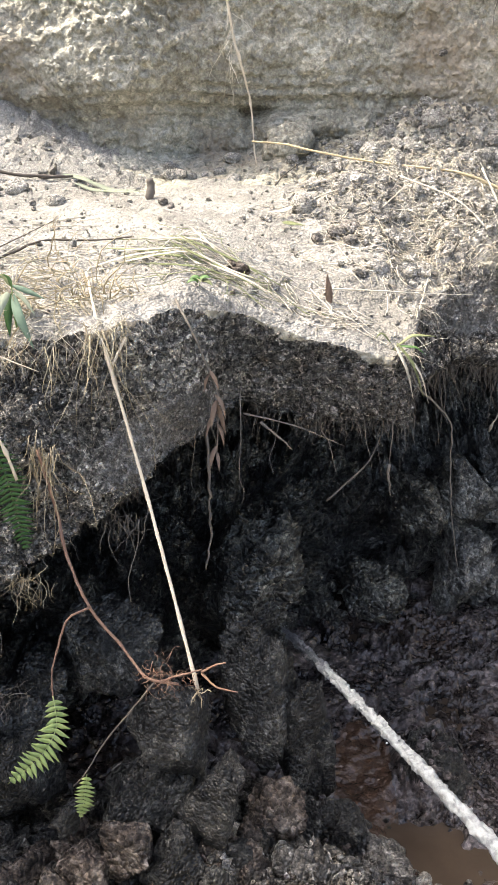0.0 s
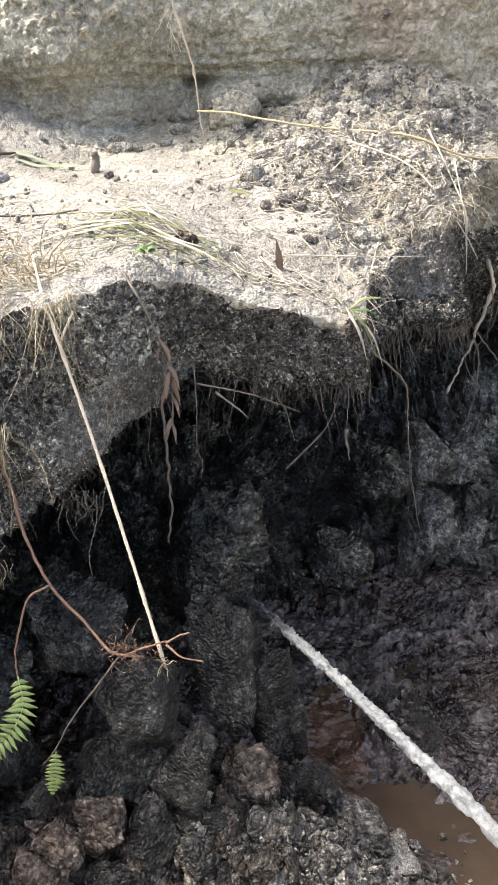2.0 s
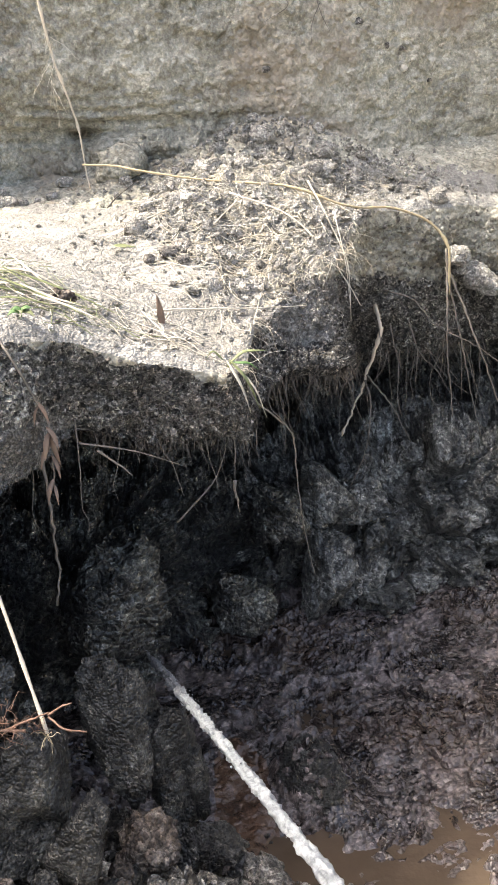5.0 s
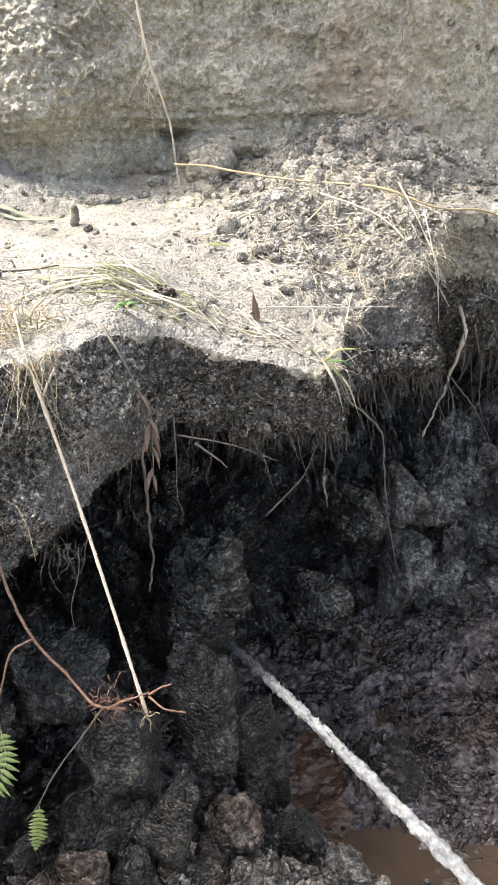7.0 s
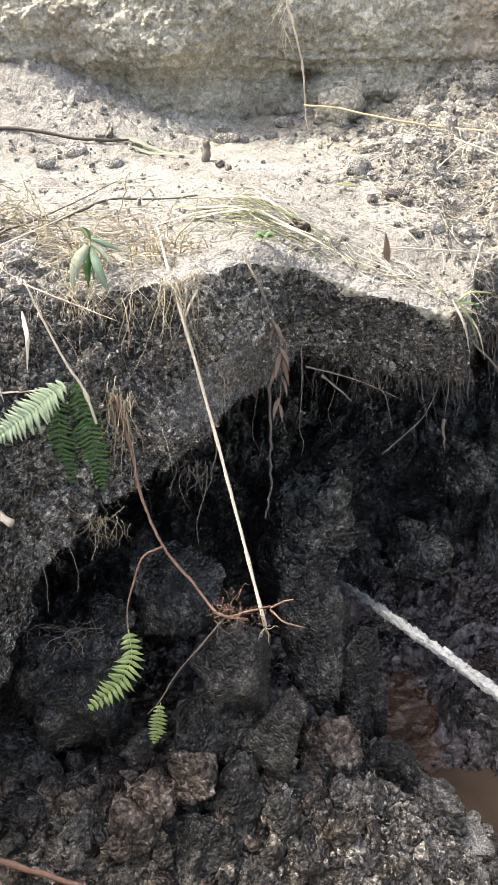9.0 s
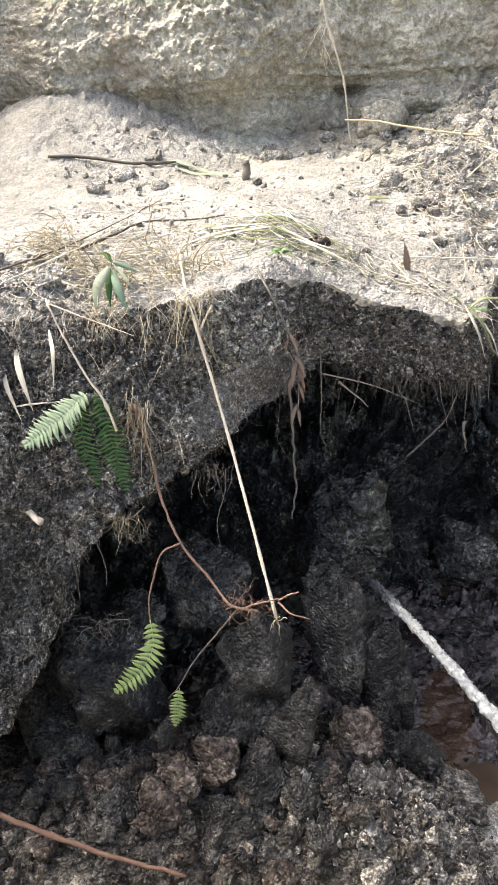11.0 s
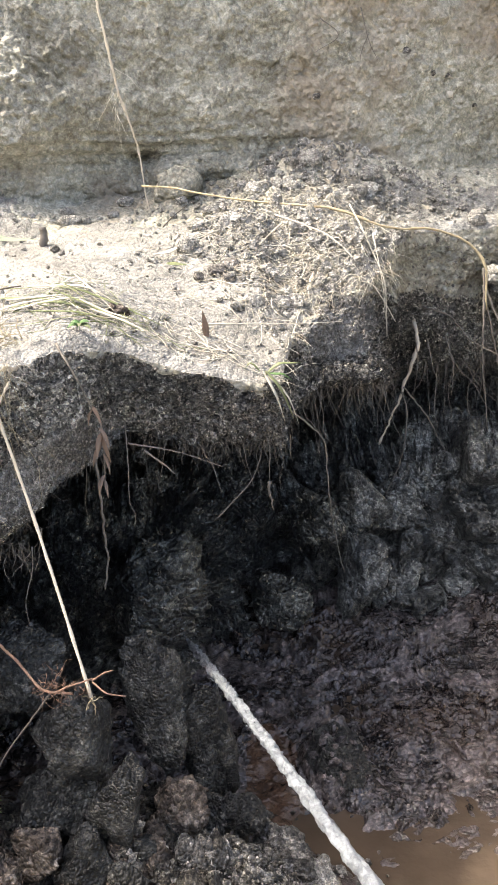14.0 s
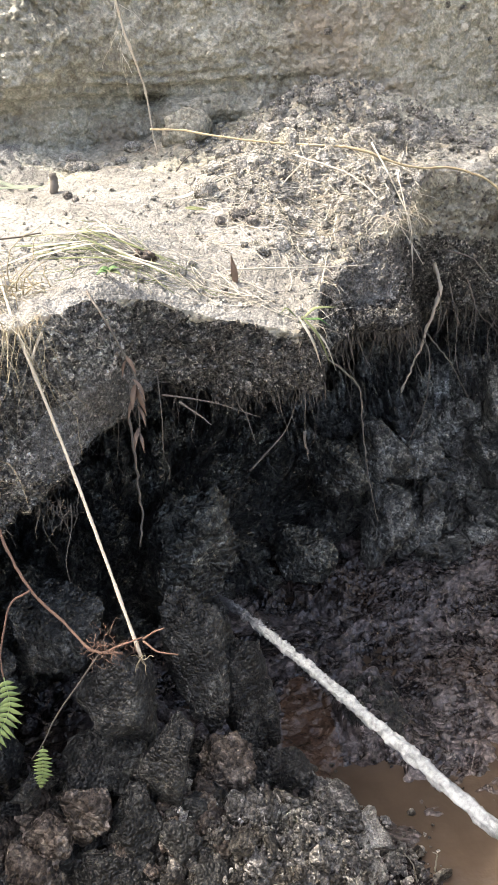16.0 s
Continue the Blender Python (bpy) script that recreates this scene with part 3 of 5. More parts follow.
dis += calm * (.055 * tilt + .045 * (tone - .4) - .045 * np.exp(-(edge / .06) ** 2))
tilt, edge, tone = flakes(p * np.array([.45, .8, 1.5]) + .03 * fbm(p, .12, 2, 50)[..., None], .075, 49)
dis += calm * (.020 * tilt + .030 * (tone - .4) - .02 * np.exp(-(edge / .06) ** 2))
tilt, edge, tone = flakes(p * np.array([.8, 1, 1.4]) + .02 * fbm(p, .06, 2, 57)[..., None], .045, 58)
dis += calm * (.022 * tilt + .020 * (tone - .4) - .012 * np.exp(-(edge / .12) ** 2)) + .03 * fbm(p, .25, 4, 55) + .006 * fbm(p, .04, 3, 56)
CAVE = p + n * dis[..., None]
CAVE_N = n
hollow = sheet_ob("hollow_wall", CAVE, M_CAVE, "wet black broken earth at the back of the hollow", "earth bank", flip=True)

# lower right of the wall painted lighter, in place of more sky light
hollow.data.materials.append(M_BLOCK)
sky_lit = (p[..., 0] + .3 * fbm(p, .3, 4, 59) > .85) & (p[..., 2] + .1 * fbm(p, .2, 3, 60) < .46)
hollow.data.polygons.foreach_set("material_index", sky_lit[:-1, :-1].reshape(-1).astype(np.int32))

# pit floor, rising to an unseen bank opposite and out to the horizon
xs = np.concatenate([[-400, -60, -12, -5], np.arange(-3, -1.3, .06), np.arange(-1.3, .2, .012), np.arange(.2, 2.4, .0075), np.arange(2.4, 4.6, .04), [7, 14, 60, 400]])
ys = np.concatenate([[-400, -60, -12, -4, -1.5, -.6], np.arange(0, 1.7, .05), np.arange(1.7, 2.3, .012), np.arange(2.3, 4.3, .0075), np.arange(4.3, 5.2, .03), [5.4, 5.7]])
gx, gy = np.meshgrid(xs, ys, indexing="ij")
p = np.stack([gx, gy, floor_z(gx, gy)], -1)
near = (np.abs(gx) < 5) & (gy > -2)
q = p * (np.abs(p) < 20)
bent = q * np.array([.62, 1, 1]) + .035 * fbm(q, .16, 3, 68)[..., None]
tilt, edge, tone = flakes(bent, .085, 61)
lumps = .036 * tilt + .05 * (tone - .45) - .02 * np.exp(-(edge / .1) ** 2)
tilt, edge, tone = flakes(bent, .036, 62)
lumps = lumps + .018 * tilt + .024 * (tone - .4)
clay = bump(gx, gy, .47, 2.95, .12, .36)
wet = np.clip(.7 + 1.3 * fbm(q, .5, 3, 69), .15, 1.3)
lumps = lumps * wet * (1 - .9 * np.clip(clay * 1.5, 0, 1))
p[..., 2] += np.where(near, lumps + .03 * fbm(p, .5, 3, 63) + .008 * fbm(p, .06, 3, 64), 0)
p[..., 2] -= .11 * bump(gx, gy, 1.3, 2.1, .55, .5) + .08 * bump(gx, gy, .68, 2.62, .16, .14) + .05 * bump(gx, gy, 1.5, 3.95, .5, .16)
FLOOR = p
ground = sheet_ob("pit_ground", p, M_MUD, "wet dark lumpy mud floor of the washed-out pit, rising to an added, unseen pale bank", "ground")
for extra in (M_RUBBLE, M_PALE, M_CLAY, M_GROUND, M_ROCK):
    ground.data.materials.append(extra)
edge_y, edge_x = gy + .22 * fbm(q, .25, 4, 65), gx + .22 * fbm(q, .25, 4, 66)
kind = np.zeros(gx.shape, np.int32)
kind[(edge_x < .1) & (edge_y < 2.75)] = 1
kind[(edge_x > 0) & (edge_x < .62) & (edge_y < 2.42)] = 2
kind[clay + .10 * fbm(q, .12, 3, 67) > .33] = 3
kind[bump(gx, gy, .76, 2.98, .17, .22) + .12 * fbm(q, .12, 3, 70) > .5] = 5
# unseen near bank, made pale to bounce sunlight onto the overhang
kind[edge_y < 1.2] = 4
ground.data.polygons.foreach_set("material_index", kind[:-1, :-1].reshape(-1))

# standing water in the low places
xs = np.arange(-.2, 3.6, .03)
ys = np.arange(1.5, 4.5, .03)
gx, gy = np.meshgrid(xs, ys, indexing="ij")
p = np.stack([gx, gy, -.358 + .0012 * fbm(np.stack([gx, gy, gx * 0], -1), .12, 3, 71)], -1)
sheet_ob("muddy_water", p, M_WATER, "shallow brown muddy water lying on the pit floor", "water")

# unseen plateau above the raised cliff edge and closing banks to both sides
xs = np.concatenate([[-400, -60, -12], np.arange(-5, 6.1, .25), [14, 60, 400]])
ys = np.array([5.68, 5.9, 6.4, 7.5, 10, 20, 80, 400.0])
gx, gy = np.meshgrid(xs, ys, indexing="ij")
p = np.stack([gx, gy, cliff_top(np.clip(gx, -3, 4.5)) - .02 + .05 * np.clip(gy - 6, 0, 1) * fbm(np.stack([gx, gy, gx * 0], -1), 1.5, 3, 81) * (np.abs(gx) < 10)], -1)
sheet_ob("plateau_ground", p, M_GROUND, "unseen bare soil ground above the raised cliff edge", "ground")
for name, x0, lean, high in (("bank_side", -3.0, -1, 3.4), ("bank_side", 4.5, 1, 4.6)):
    ys, zs = np.linspace(-.5, 6.2, 60), np.linspace(-.8, high, 48)
    gy, gz = np.meshgrid(ys, zs, indexing="ij")
    p = np.stack([x0 + lean * .25 * np.clip(gz, 0, 4) * np.clip((2.6 - gy) / 2, 0, 1) + 0 * gy, gy, np.minimum(gz, .85 + (high - .8) * np.clip((gy - .5) / 3.2, 0, 1))], -1)
    p[..., 0] += .1 * fbm(p, .6, 4, 91)
    sheet_ob(name, p, M_WALL, "grey soil bank closing the pit at its end", "earth bank", flip=lean > 0)


# ---- clods and boulders of the fallen heap ----
CUTS = {1: [((-.35, -.72, .60), .42), ((-.1, -.74, -.66), .50), ((.85, -.45, .25), .55), ((-.85, -.2, -.1), .7), ((-.6, .15, .78), .52), ((.62, .1, .78), .55)],
        8: [((-.72, -.62, .30), .42), ((.78, -.60, .15), .40), ((.1, -.2, -.97), .8)],
        5: [((-.15, -.95, .25), .55), ((.8, -.55, .1), .6), ((-.8, -.4, .4), .6)],
        6: [((-.2, -.95, .2), .55), ((.75, -.6, .25), .55)],
        13: [((-.5, -.8, .35), .5), ((.6, -.75, .2), .5)],
        2: [((-.3, -.85, .4), .5), ((.5, -.8, -.3), .6)]}


def clod(name, seed, place, size, turn, material, label, level=4, group="fallen clods", **more):
    verts, faces = clod_shape(seed, level, planes=CUTS.get(seed, ()), **more)
    ob = mesh_ob(name, verts * np.array(size) * .5, faces, material)
    ob.matrix_world = pose(*place, *turn)
    return tagged(ob, label, "clod", group)


DARK = "dark grey earth clod with broken faces, lying on the heap"
BROWN = "brown rounded earth clod lying among darker ones"
PALEL = "pale crumbly clod at the edge of the muddy water"
BOULDERS = [
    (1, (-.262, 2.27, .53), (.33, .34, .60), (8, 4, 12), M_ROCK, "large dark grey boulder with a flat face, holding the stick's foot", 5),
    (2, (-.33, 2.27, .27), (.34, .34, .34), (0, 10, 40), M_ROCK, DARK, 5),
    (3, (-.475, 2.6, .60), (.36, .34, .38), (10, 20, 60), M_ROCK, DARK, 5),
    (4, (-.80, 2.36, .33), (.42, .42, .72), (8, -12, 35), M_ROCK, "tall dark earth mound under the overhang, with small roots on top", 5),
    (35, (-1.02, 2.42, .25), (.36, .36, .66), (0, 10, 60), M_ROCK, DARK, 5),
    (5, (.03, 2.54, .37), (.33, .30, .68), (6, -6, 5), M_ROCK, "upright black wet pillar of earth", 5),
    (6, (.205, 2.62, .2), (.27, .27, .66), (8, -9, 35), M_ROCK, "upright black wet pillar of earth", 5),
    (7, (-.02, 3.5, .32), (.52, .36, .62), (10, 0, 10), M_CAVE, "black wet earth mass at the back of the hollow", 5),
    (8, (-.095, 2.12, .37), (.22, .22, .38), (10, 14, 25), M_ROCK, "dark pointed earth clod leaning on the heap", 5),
    (9, (.083, 2.32, .14), (.20, .19, .22), (0, 25, 0), M_BROWN, BROWN, 5),
    (10, (-.016, 2.1, .13), (.185, .185, .18), (0, 0, 0), M_BROWN, BROWN, 5),
    (11, (.19, 2.12, .03), (.29, .26, .25), (0, 0, 30), M_ROCK, DARK, 5),
    (12, (-.382, 2.08, .255), (.20, .18, .22), (0, 15, 0), M_BROWN, BROWN, 5),
    (13, (-.216, 2.06, .21), (.23, .22, .25), (0, 0, 70), M_ROCK, DARK, 5),
    (14, (-.34, 1.95, .09), (.30, .28, .30), (0, 10, 15), M_ROCK, DARK, 5),
    (15, (-.50, 2.05, .20), (.18, .18, .19), (0, 0, 20), M_BROWN, BROWN, 5),
    (16, (-.585, 1.99, .14), (.20, .2, .19), (0, 0, 80), M_BROWN, BROWN, 5),
    (17, (-.915, 2.05, .05), (.34, .30, .25), (0, 5, 50), M_BROWN, BROWN, 5),
    (18, (-.74, 2.06, .15), (.19, .18, .17), (0, 0, 10), M_BROWN, BROWN, 5),
    (19, (-.99, 2.2, .19), (.25, .24, .3), (0, 0, 40), M_ROCK, DARK, 5),
    (20, (-.56, 2.12, .33), (.11, .11, .16), (0, 20, 0), M_ROCK, DARK, 5),
    (21, (.195, 2.45, -.03), (.19, .19, .22), (0, 0, 15), M_ROCK, DARK, 5),
    (22, (.315, 2.42, -.02), (.20, .2, .18), (0, 0, 65), M_ROCK, DARK, 5),
    (23, (.424, 2.3, -.12), (.25, .22, .2), (0, 0, 0), M_PALE, PALEL, 5),
    (24, (-.07, 2.0, .01), (.2, .2, .16), (0, 0, 33), M_PALE, PALEL, 5),
    (25, (.08, 1.98, -.03), (.2, .2, .18), (0, 0, 3), M_PALE, PALEL, 5),
    (26, (-.65, 1.98, .0), (.19, .19, .17), (0, 0, 53), M_BROWN, BROWN, 5),
    (27, (-.79, 1.93, .02), (.21, .2, .17), (0, 0, 23), M_BROWN, BROWN, 5),
    (28, (.545, 2.26, -.22), (.22, .2, .17), (0, 0, 13), M_CRUMB, PALEL, 4),
    (29, (.336, 2.1, -.1), (.26, .22, .2), (0, 0, 43), M_PALE, PALEL, 5),
    (30, (-.68, 2.45, .58), (.15, .16, .28), (0, 10, 43), M_ROCK, DARK, 5),
    (31, (-.45, 2.02, .0), (.2, .2, .18), (0, 0, 73), M_ROCK, DARK, 5),
    (32, (-.17, 1.9, .02), (.17, .17, .14), (0, 0, 93), M_PALE, PALEL, 5),
    (33, (.47, 2.08, -.2), (.24, .22, .2), (0, 0, 120), M_CRUMB, PALEL, 4),
    (34, (.22, 1.92, -.1), (.2, .2, .16), (0, 0, 140), M_PALE, PALEL, 5),
]
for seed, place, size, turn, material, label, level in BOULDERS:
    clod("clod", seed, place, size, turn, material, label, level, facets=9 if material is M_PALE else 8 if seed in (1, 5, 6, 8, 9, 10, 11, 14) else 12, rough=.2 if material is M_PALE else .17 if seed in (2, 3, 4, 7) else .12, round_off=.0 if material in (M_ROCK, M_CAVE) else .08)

r = np.random.default_rng(5)
for k in range(95):
    x, y = r.choice([-.95, -.6, -.3, 0.0, .3]) + r.normal(0, .16), r.uniform(1.8, 2.35)
    s = r.uniform(.06, .15)
    material, label = ((M_ROCK, DARK), (M_BROWN, BROWN))[int(r.random() < .45)] if x < .05 else (M_PALE, PALEL)
    clod("clod", 200 + k, (x, y, float(floor_z(x, y)) + s * .25), (s * r.uniform(.9, 1.3), s, s * r.uniform(.7, 1.1)), tuple(r.uniform(0, 90, 3)), material, label, 3, facets=12, rough=.1, round_off=.0)

# blocks standing out of the hollow's wall, the right ones coloured as if sky-lit
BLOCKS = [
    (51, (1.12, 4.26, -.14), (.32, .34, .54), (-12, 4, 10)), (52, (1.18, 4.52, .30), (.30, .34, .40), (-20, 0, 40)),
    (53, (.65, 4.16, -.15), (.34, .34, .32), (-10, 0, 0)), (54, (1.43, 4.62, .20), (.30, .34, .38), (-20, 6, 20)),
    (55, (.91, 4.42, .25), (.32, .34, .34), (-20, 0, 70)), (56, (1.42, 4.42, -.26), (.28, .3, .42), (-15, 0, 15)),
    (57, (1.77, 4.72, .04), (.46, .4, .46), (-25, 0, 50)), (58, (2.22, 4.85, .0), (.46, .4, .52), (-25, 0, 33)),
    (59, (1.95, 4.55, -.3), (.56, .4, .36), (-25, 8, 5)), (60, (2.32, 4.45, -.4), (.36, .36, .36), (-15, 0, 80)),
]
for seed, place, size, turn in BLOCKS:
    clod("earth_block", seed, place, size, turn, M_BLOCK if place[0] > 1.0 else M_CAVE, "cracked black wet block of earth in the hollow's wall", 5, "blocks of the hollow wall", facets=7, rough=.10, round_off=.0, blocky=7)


# ---- water jet ----
def water_jet():
    start, end = np.array((.46, .35, 1.66)), np.array((.13, 3.26, .235))
    axis = end - start
    count, sides = 620, 26
    u = np.linspace(0, 1, count)
    path = start + axis * u[:, None]
    path[:, 2] += .02 * np.sin(np.pi * u)
    a = np.cross(axis, (0, 0, 1.0))
    a /= np.linalg.norm(a)
    b = np.cross(axis, a)
    b /= np.linalg.norm(b)
    w = np.linspace(0, 2 * np.pi, sides, endpoint=False)
    ring = np.cos(w)[None, :, None] * a + np.sin(w)[None, :, None] * b
    run = np.stack([u * 2.9, u * 0, u * 0], -1)
    path = path + (.0004 + .002 * u[:, None]) * (fbm(run, .07, 3, 15)[:, None] * a + fbm(run, .07, 3, 16)[:, None] * b)
    q = np.stack([np.broadcast_to(u[:, None] * 2.9 / 3.0, (count, sides)), .03 * np.cos(w)[None] + 0 * u[:, None], .03 * np.sin(w)[None] + 0 * u[:, None]], -1)
    rad = .0098 + .0035 * u[:, None] + (.0022 + .0060 * u[:, None]) * fbm(q, .015, 4, 5, .75) + (.0012 + .003 * u[:, None]) * fbm(run, .06, 3, 17)[:, None]
    rad = np.maximum(rad, .002) * (1 - .7 * np.clip((u[:, None] - .85) / .15, 0, 1))
    grid = path[:, None] + ring * rad[..., None]
    i = np.arange(count * sides).reshape(count, sides)
    j = np.roll(i, -1, 1)
    faces = [tuple(q) for q in np.stack([i[:-1], j[:-1], j[1:], i[1:]], -1).reshape(-1, 4).tolist()]
    faces += [tuple(i[0][::-1].tolist()), tuple(i[-1].tolist())]
    jet = mesh_ob("water_jet", grid.reshape(-1, 3), faces, M_JET)
    tagged(jet, "white high-pressure water jet shooting into the hollow", "water jet")
    dv, df = ico(1)
    verts, faces = [], []
    r = np.random.default_rng(3)
    for _ in range(900):
        k = r.uniform(.12, 1.0) ** .6
        c = start + axis * k + (0, 0, .02 * math.sin(math.pi * k)) + r.normal(0, .005 + .006 * k, 3)
        if r.random() < .25:
            c = end + r.normal(0, 1, 3) * (.035, .06, .045) + (-.01, -.06, .05)
        s = r.uniform(.0005, .0015) * (2.2 if r.random() < .25 else 1)
        base = len(verts)
        verts += list(dv * s + c)
        faces += [tuple(x + base for x in f) for f in df]
    spray = mesh_ob("spray", verts, faces, M_JET, jet, "fine flying drops round the jet")
    spray["kind"] = "stuff"
    return jet


water_jet()


# ---- crumbs, rubble and fibres that nobody could count ----
def height_of(x, y):
    """Height of the ledge's surface."""
    i = int(np.clip(np.searchsorted(XS, x), 1, len(XS) - 1))
    col = LEDGE[i]
    return float(np.interp(y, col[:, 1], col[:, 2]))


def floor_of(x, y):
    i = int(np.clip(np.searchsorted(FLOOR[:, 0, 0], x), 1, len(FLOOR) - 1))
    return float(np.interp(y, FLOOR[i][:, 1], FLOOR[i][:, 2]))


def crumbs(name, places, sizes, material, label, seed, squash=.75, level=1):
    r = np.random.default_rng(seed)
    dv, df = ico(level)
    df = np.array(df)
    verts, faces = [], []
    for k, (c, s) in enumerate(zip(places, sizes)):
        w = dv * (1 + r.uniform(-.42, .42, (len(dv), 1))) * r.uniform(.65, 1.2, 3) * (1, 1, squash)
        turn = np.array(Euler(r.uniform(0, 6.28, 3)).to_matrix())
        verts.append(w @ turn.T * s * .5 + c)
        faces.append(df + k * len(dv))
    me = bpy.data.meshes.new(name)
    me.from_pydata(np.concatenate(verts).tolist(), [], np.concatenate(faces).tolist())
    me.materials.append(material)
    me.update()
    return tagged(new(name, me), label, "rubble", kind="stuff")


def pick(count, centres, r):
    """Random plan points gathered round a few centres (x, y, rx, ry, weight)."""
    w = np.array([c[4] for c in centres], float)
    which = r.choice(len(centres), count, p=w / w.sum())
    c = np.array(centres)[which]
    return c[:, 0] + r.normal(0, 1, count) * c[:, 2], c[:, 1] + r.normal(0, 1, count) * c[:, 3]


r = np.random.default_rng(21)
x, y = pick(5000, [(1.05, 4.4, .35, .45, 4), (.6, 4.0, .35, .4, 2), (0, 3.6, .6, .6, .25), (-.9, 3.2, .4, .6, 2), (-1.2, 5.0, .4, .4, .7), (1.2, 5.3, .5, .2, 2), (.1, 3.1, .4, .12, 1.5), (1.9, 5.2, .5, .2, 1)], r)
keep = (y > rim_y(x) + .03) & (y < 5.6) & (np.abs(x - .6) < 1.9)
x, y = x[keep], y[keep]
size = .003 + .005 * r.exponential(1, len(x)) + .02 * r.random(len(x)) ** 8
size = np.where(bump(x, y, 1.1, 4.6, .5, .8) > .35, size * 1.7, size)
crumbs("soil_crumbs", [(a, b, height_of(a, b) + .2 * s) for a, b, s in zip(x, y, size)], np.minimum(size, .06), M_CRUMB, "loose pale soil crumbs lying on the ledge", 22)

x, y = pick(3300, [(1.0, 4.35, .26, .3, 3), (.72, 4.0, .2, .25, 2), (1.15, 5.2, .45, .25, 2.5), (.5, 4.35, .15, .3, .8), (-1.25, 4.9, .3, .25, .35), (-.95, 2.55, .14, .18, .7), (1.75, 5.3, .3, .2, .6)], r)
keep = (y > rim_y(x) + .02) & (y < 5.65) & (x > -1.6) & (x < 2.4) & (np.hypot(x - .27, y - 3.9) > .24)
x, y = x[keep], y[keep]
size = .009 + .012 * r.exponential(1, len(x))
crumbs("mound_clods", [(a, b, height_of(a, b) + .25 * s) for a, b, s in zip(x, y, size)], np.minimum(size, .08), M_CRUMB, "grey crumbly clods heaped on the ledge", 29, level=2)

ix = r.integers(60, len(XS) - 60, 3400)
iv = (r.random(3400) ** .9 * (N_FACE + 8)).astype(int)
size = .004 + .006 * r.exponential(1, 3400)
crumbs("topsoil_crumbs", FACE[ix, iv] + FACE_N[ix, iv] * .002, np.minimum(size, .028), M_FACECRUMB, "small earth crumbs held by roots in the overhanging bank", 23)

ix = r.integers(40, len(XS) - 40, 2600)
iz = r.integers(20, 150, 2600)
size = .004 + .006 * r.exponential(1, 2600)
crumbs("cliff_crumbs", WALL[ix, iz], np.minimum(size, .03), M_WALL, "small crumbs of soil sticking to the cliff", 24)

x, y = pick(1500, [(-.3, 2.05, .45, .3, 3), (-.9, 2.0, .25, .3, 2), (.05, 2.3, .25, .25, 1.5)], r)
keep = (y > 1.66) & (y < 2.9)
x, y = x[keep], y[keep]
size = .014 + .022 * r.exponential(1, len(x))
crumbs("dark_rubble", [(a, b, floor_of(a, b) + .3 * s) for a, b, s in zip(x, y, size)], np.minimum(size, .09), M_RUBBLE, "dark broken earth filling the gaps of the heap", 25)

x, y = pick(1400, [(.35, 2.1, .22, .18, 3), (.15, 1.9, .2, .12, 1.5), (.55, 2.2, .16, .12, 1)], r)
keep = y > 1.66
x, y = x[keep], y[keep]
size = .008 + .015 * r.exponential(1, len(x)) * r.random(len(x))
crumbs("pale_rubble", [(a, b, floor_of(a, b) + .3 * s + .03 * r.random()) for a, b, s in zip(x, y, size)], np.minimum(size, .08), M_PALE, "pale crumbled earth beside the muddy water", 26)

x, y = pick(1500, [(1.3, 3.3, .55, .5, 4), (.8, 3.0, .3, .35, 2), (2.0, 3.8, .4, .3, 1.5)], r)
keep = (y > 2.62) & (y < 4.3) & (x > .25) & (bump(x, y, .47, 2.86, .15, .34) < .25)
keep &= np.array([floor_of(a, b) > -.385 for a, b in zip(x, y)])
x, y = x[keep], y[keep]
size = .010 + .018 * r.exponential(1, len(x))
crumbs("mud_lumps", [(a, b, max(floor_of(a, b), -.362) + .15 * s) for a, b, s in zip(x, y, size)], np.minimum(size, .07), M_MUD, "small wet lumps of mud on the pit floor", 27, squash=.4, level=2)

ix = r.integers(10, CAVE.shape[0] - 10, 3600)
iz = (r.random(3600) * 160).astype(int)
size = .008 + .014 * r.exponential(1, 3600)
crumbs("black_crumbs", CAVE[ix, iz] , np.minimum(size, .06), M_CAVE, "black wet earth crumbs on the hollow's wall", 28)


def fibres(name, paths, radius, material, label, category, sides=3):
    verts, faces = [], []
    for path, rad in zip(paths, radius):
        tube_data(path, rad * np.linspace(1, .35, len(path)), sides, verts, faces)
    return tagged(mesh_ob(name, verts, faces, material, smooth=True), label, category, kind="stuff")


def wander(start, heading, length, count, wobble, sag, r):
    """A crooked thread from start."""
    pts = [np.array(start, float)]
    d = np.array(heading, float)
    for _ in range(count - 1):
        d = d + r.normal(0, wobble, 3) + np.array((0, 0, -sag))
        d /= np.linalg.norm(d) + 1e-9
        pts.append(pts[-1] + d * length / (count - 1))
    return np.array(pts)


# rootlets on the face
paths, rad = [], []
fine = np.flatnonzero((XS > -1.15) & (XS < 2.3))
weights = np.interp(XS[fine], [-1.15, -.9, -.35, -.1, .2, .6, 1.2, 2.3], [.8, 1.6, 1.6, .6, .9, 1.3, 1.0, .8])
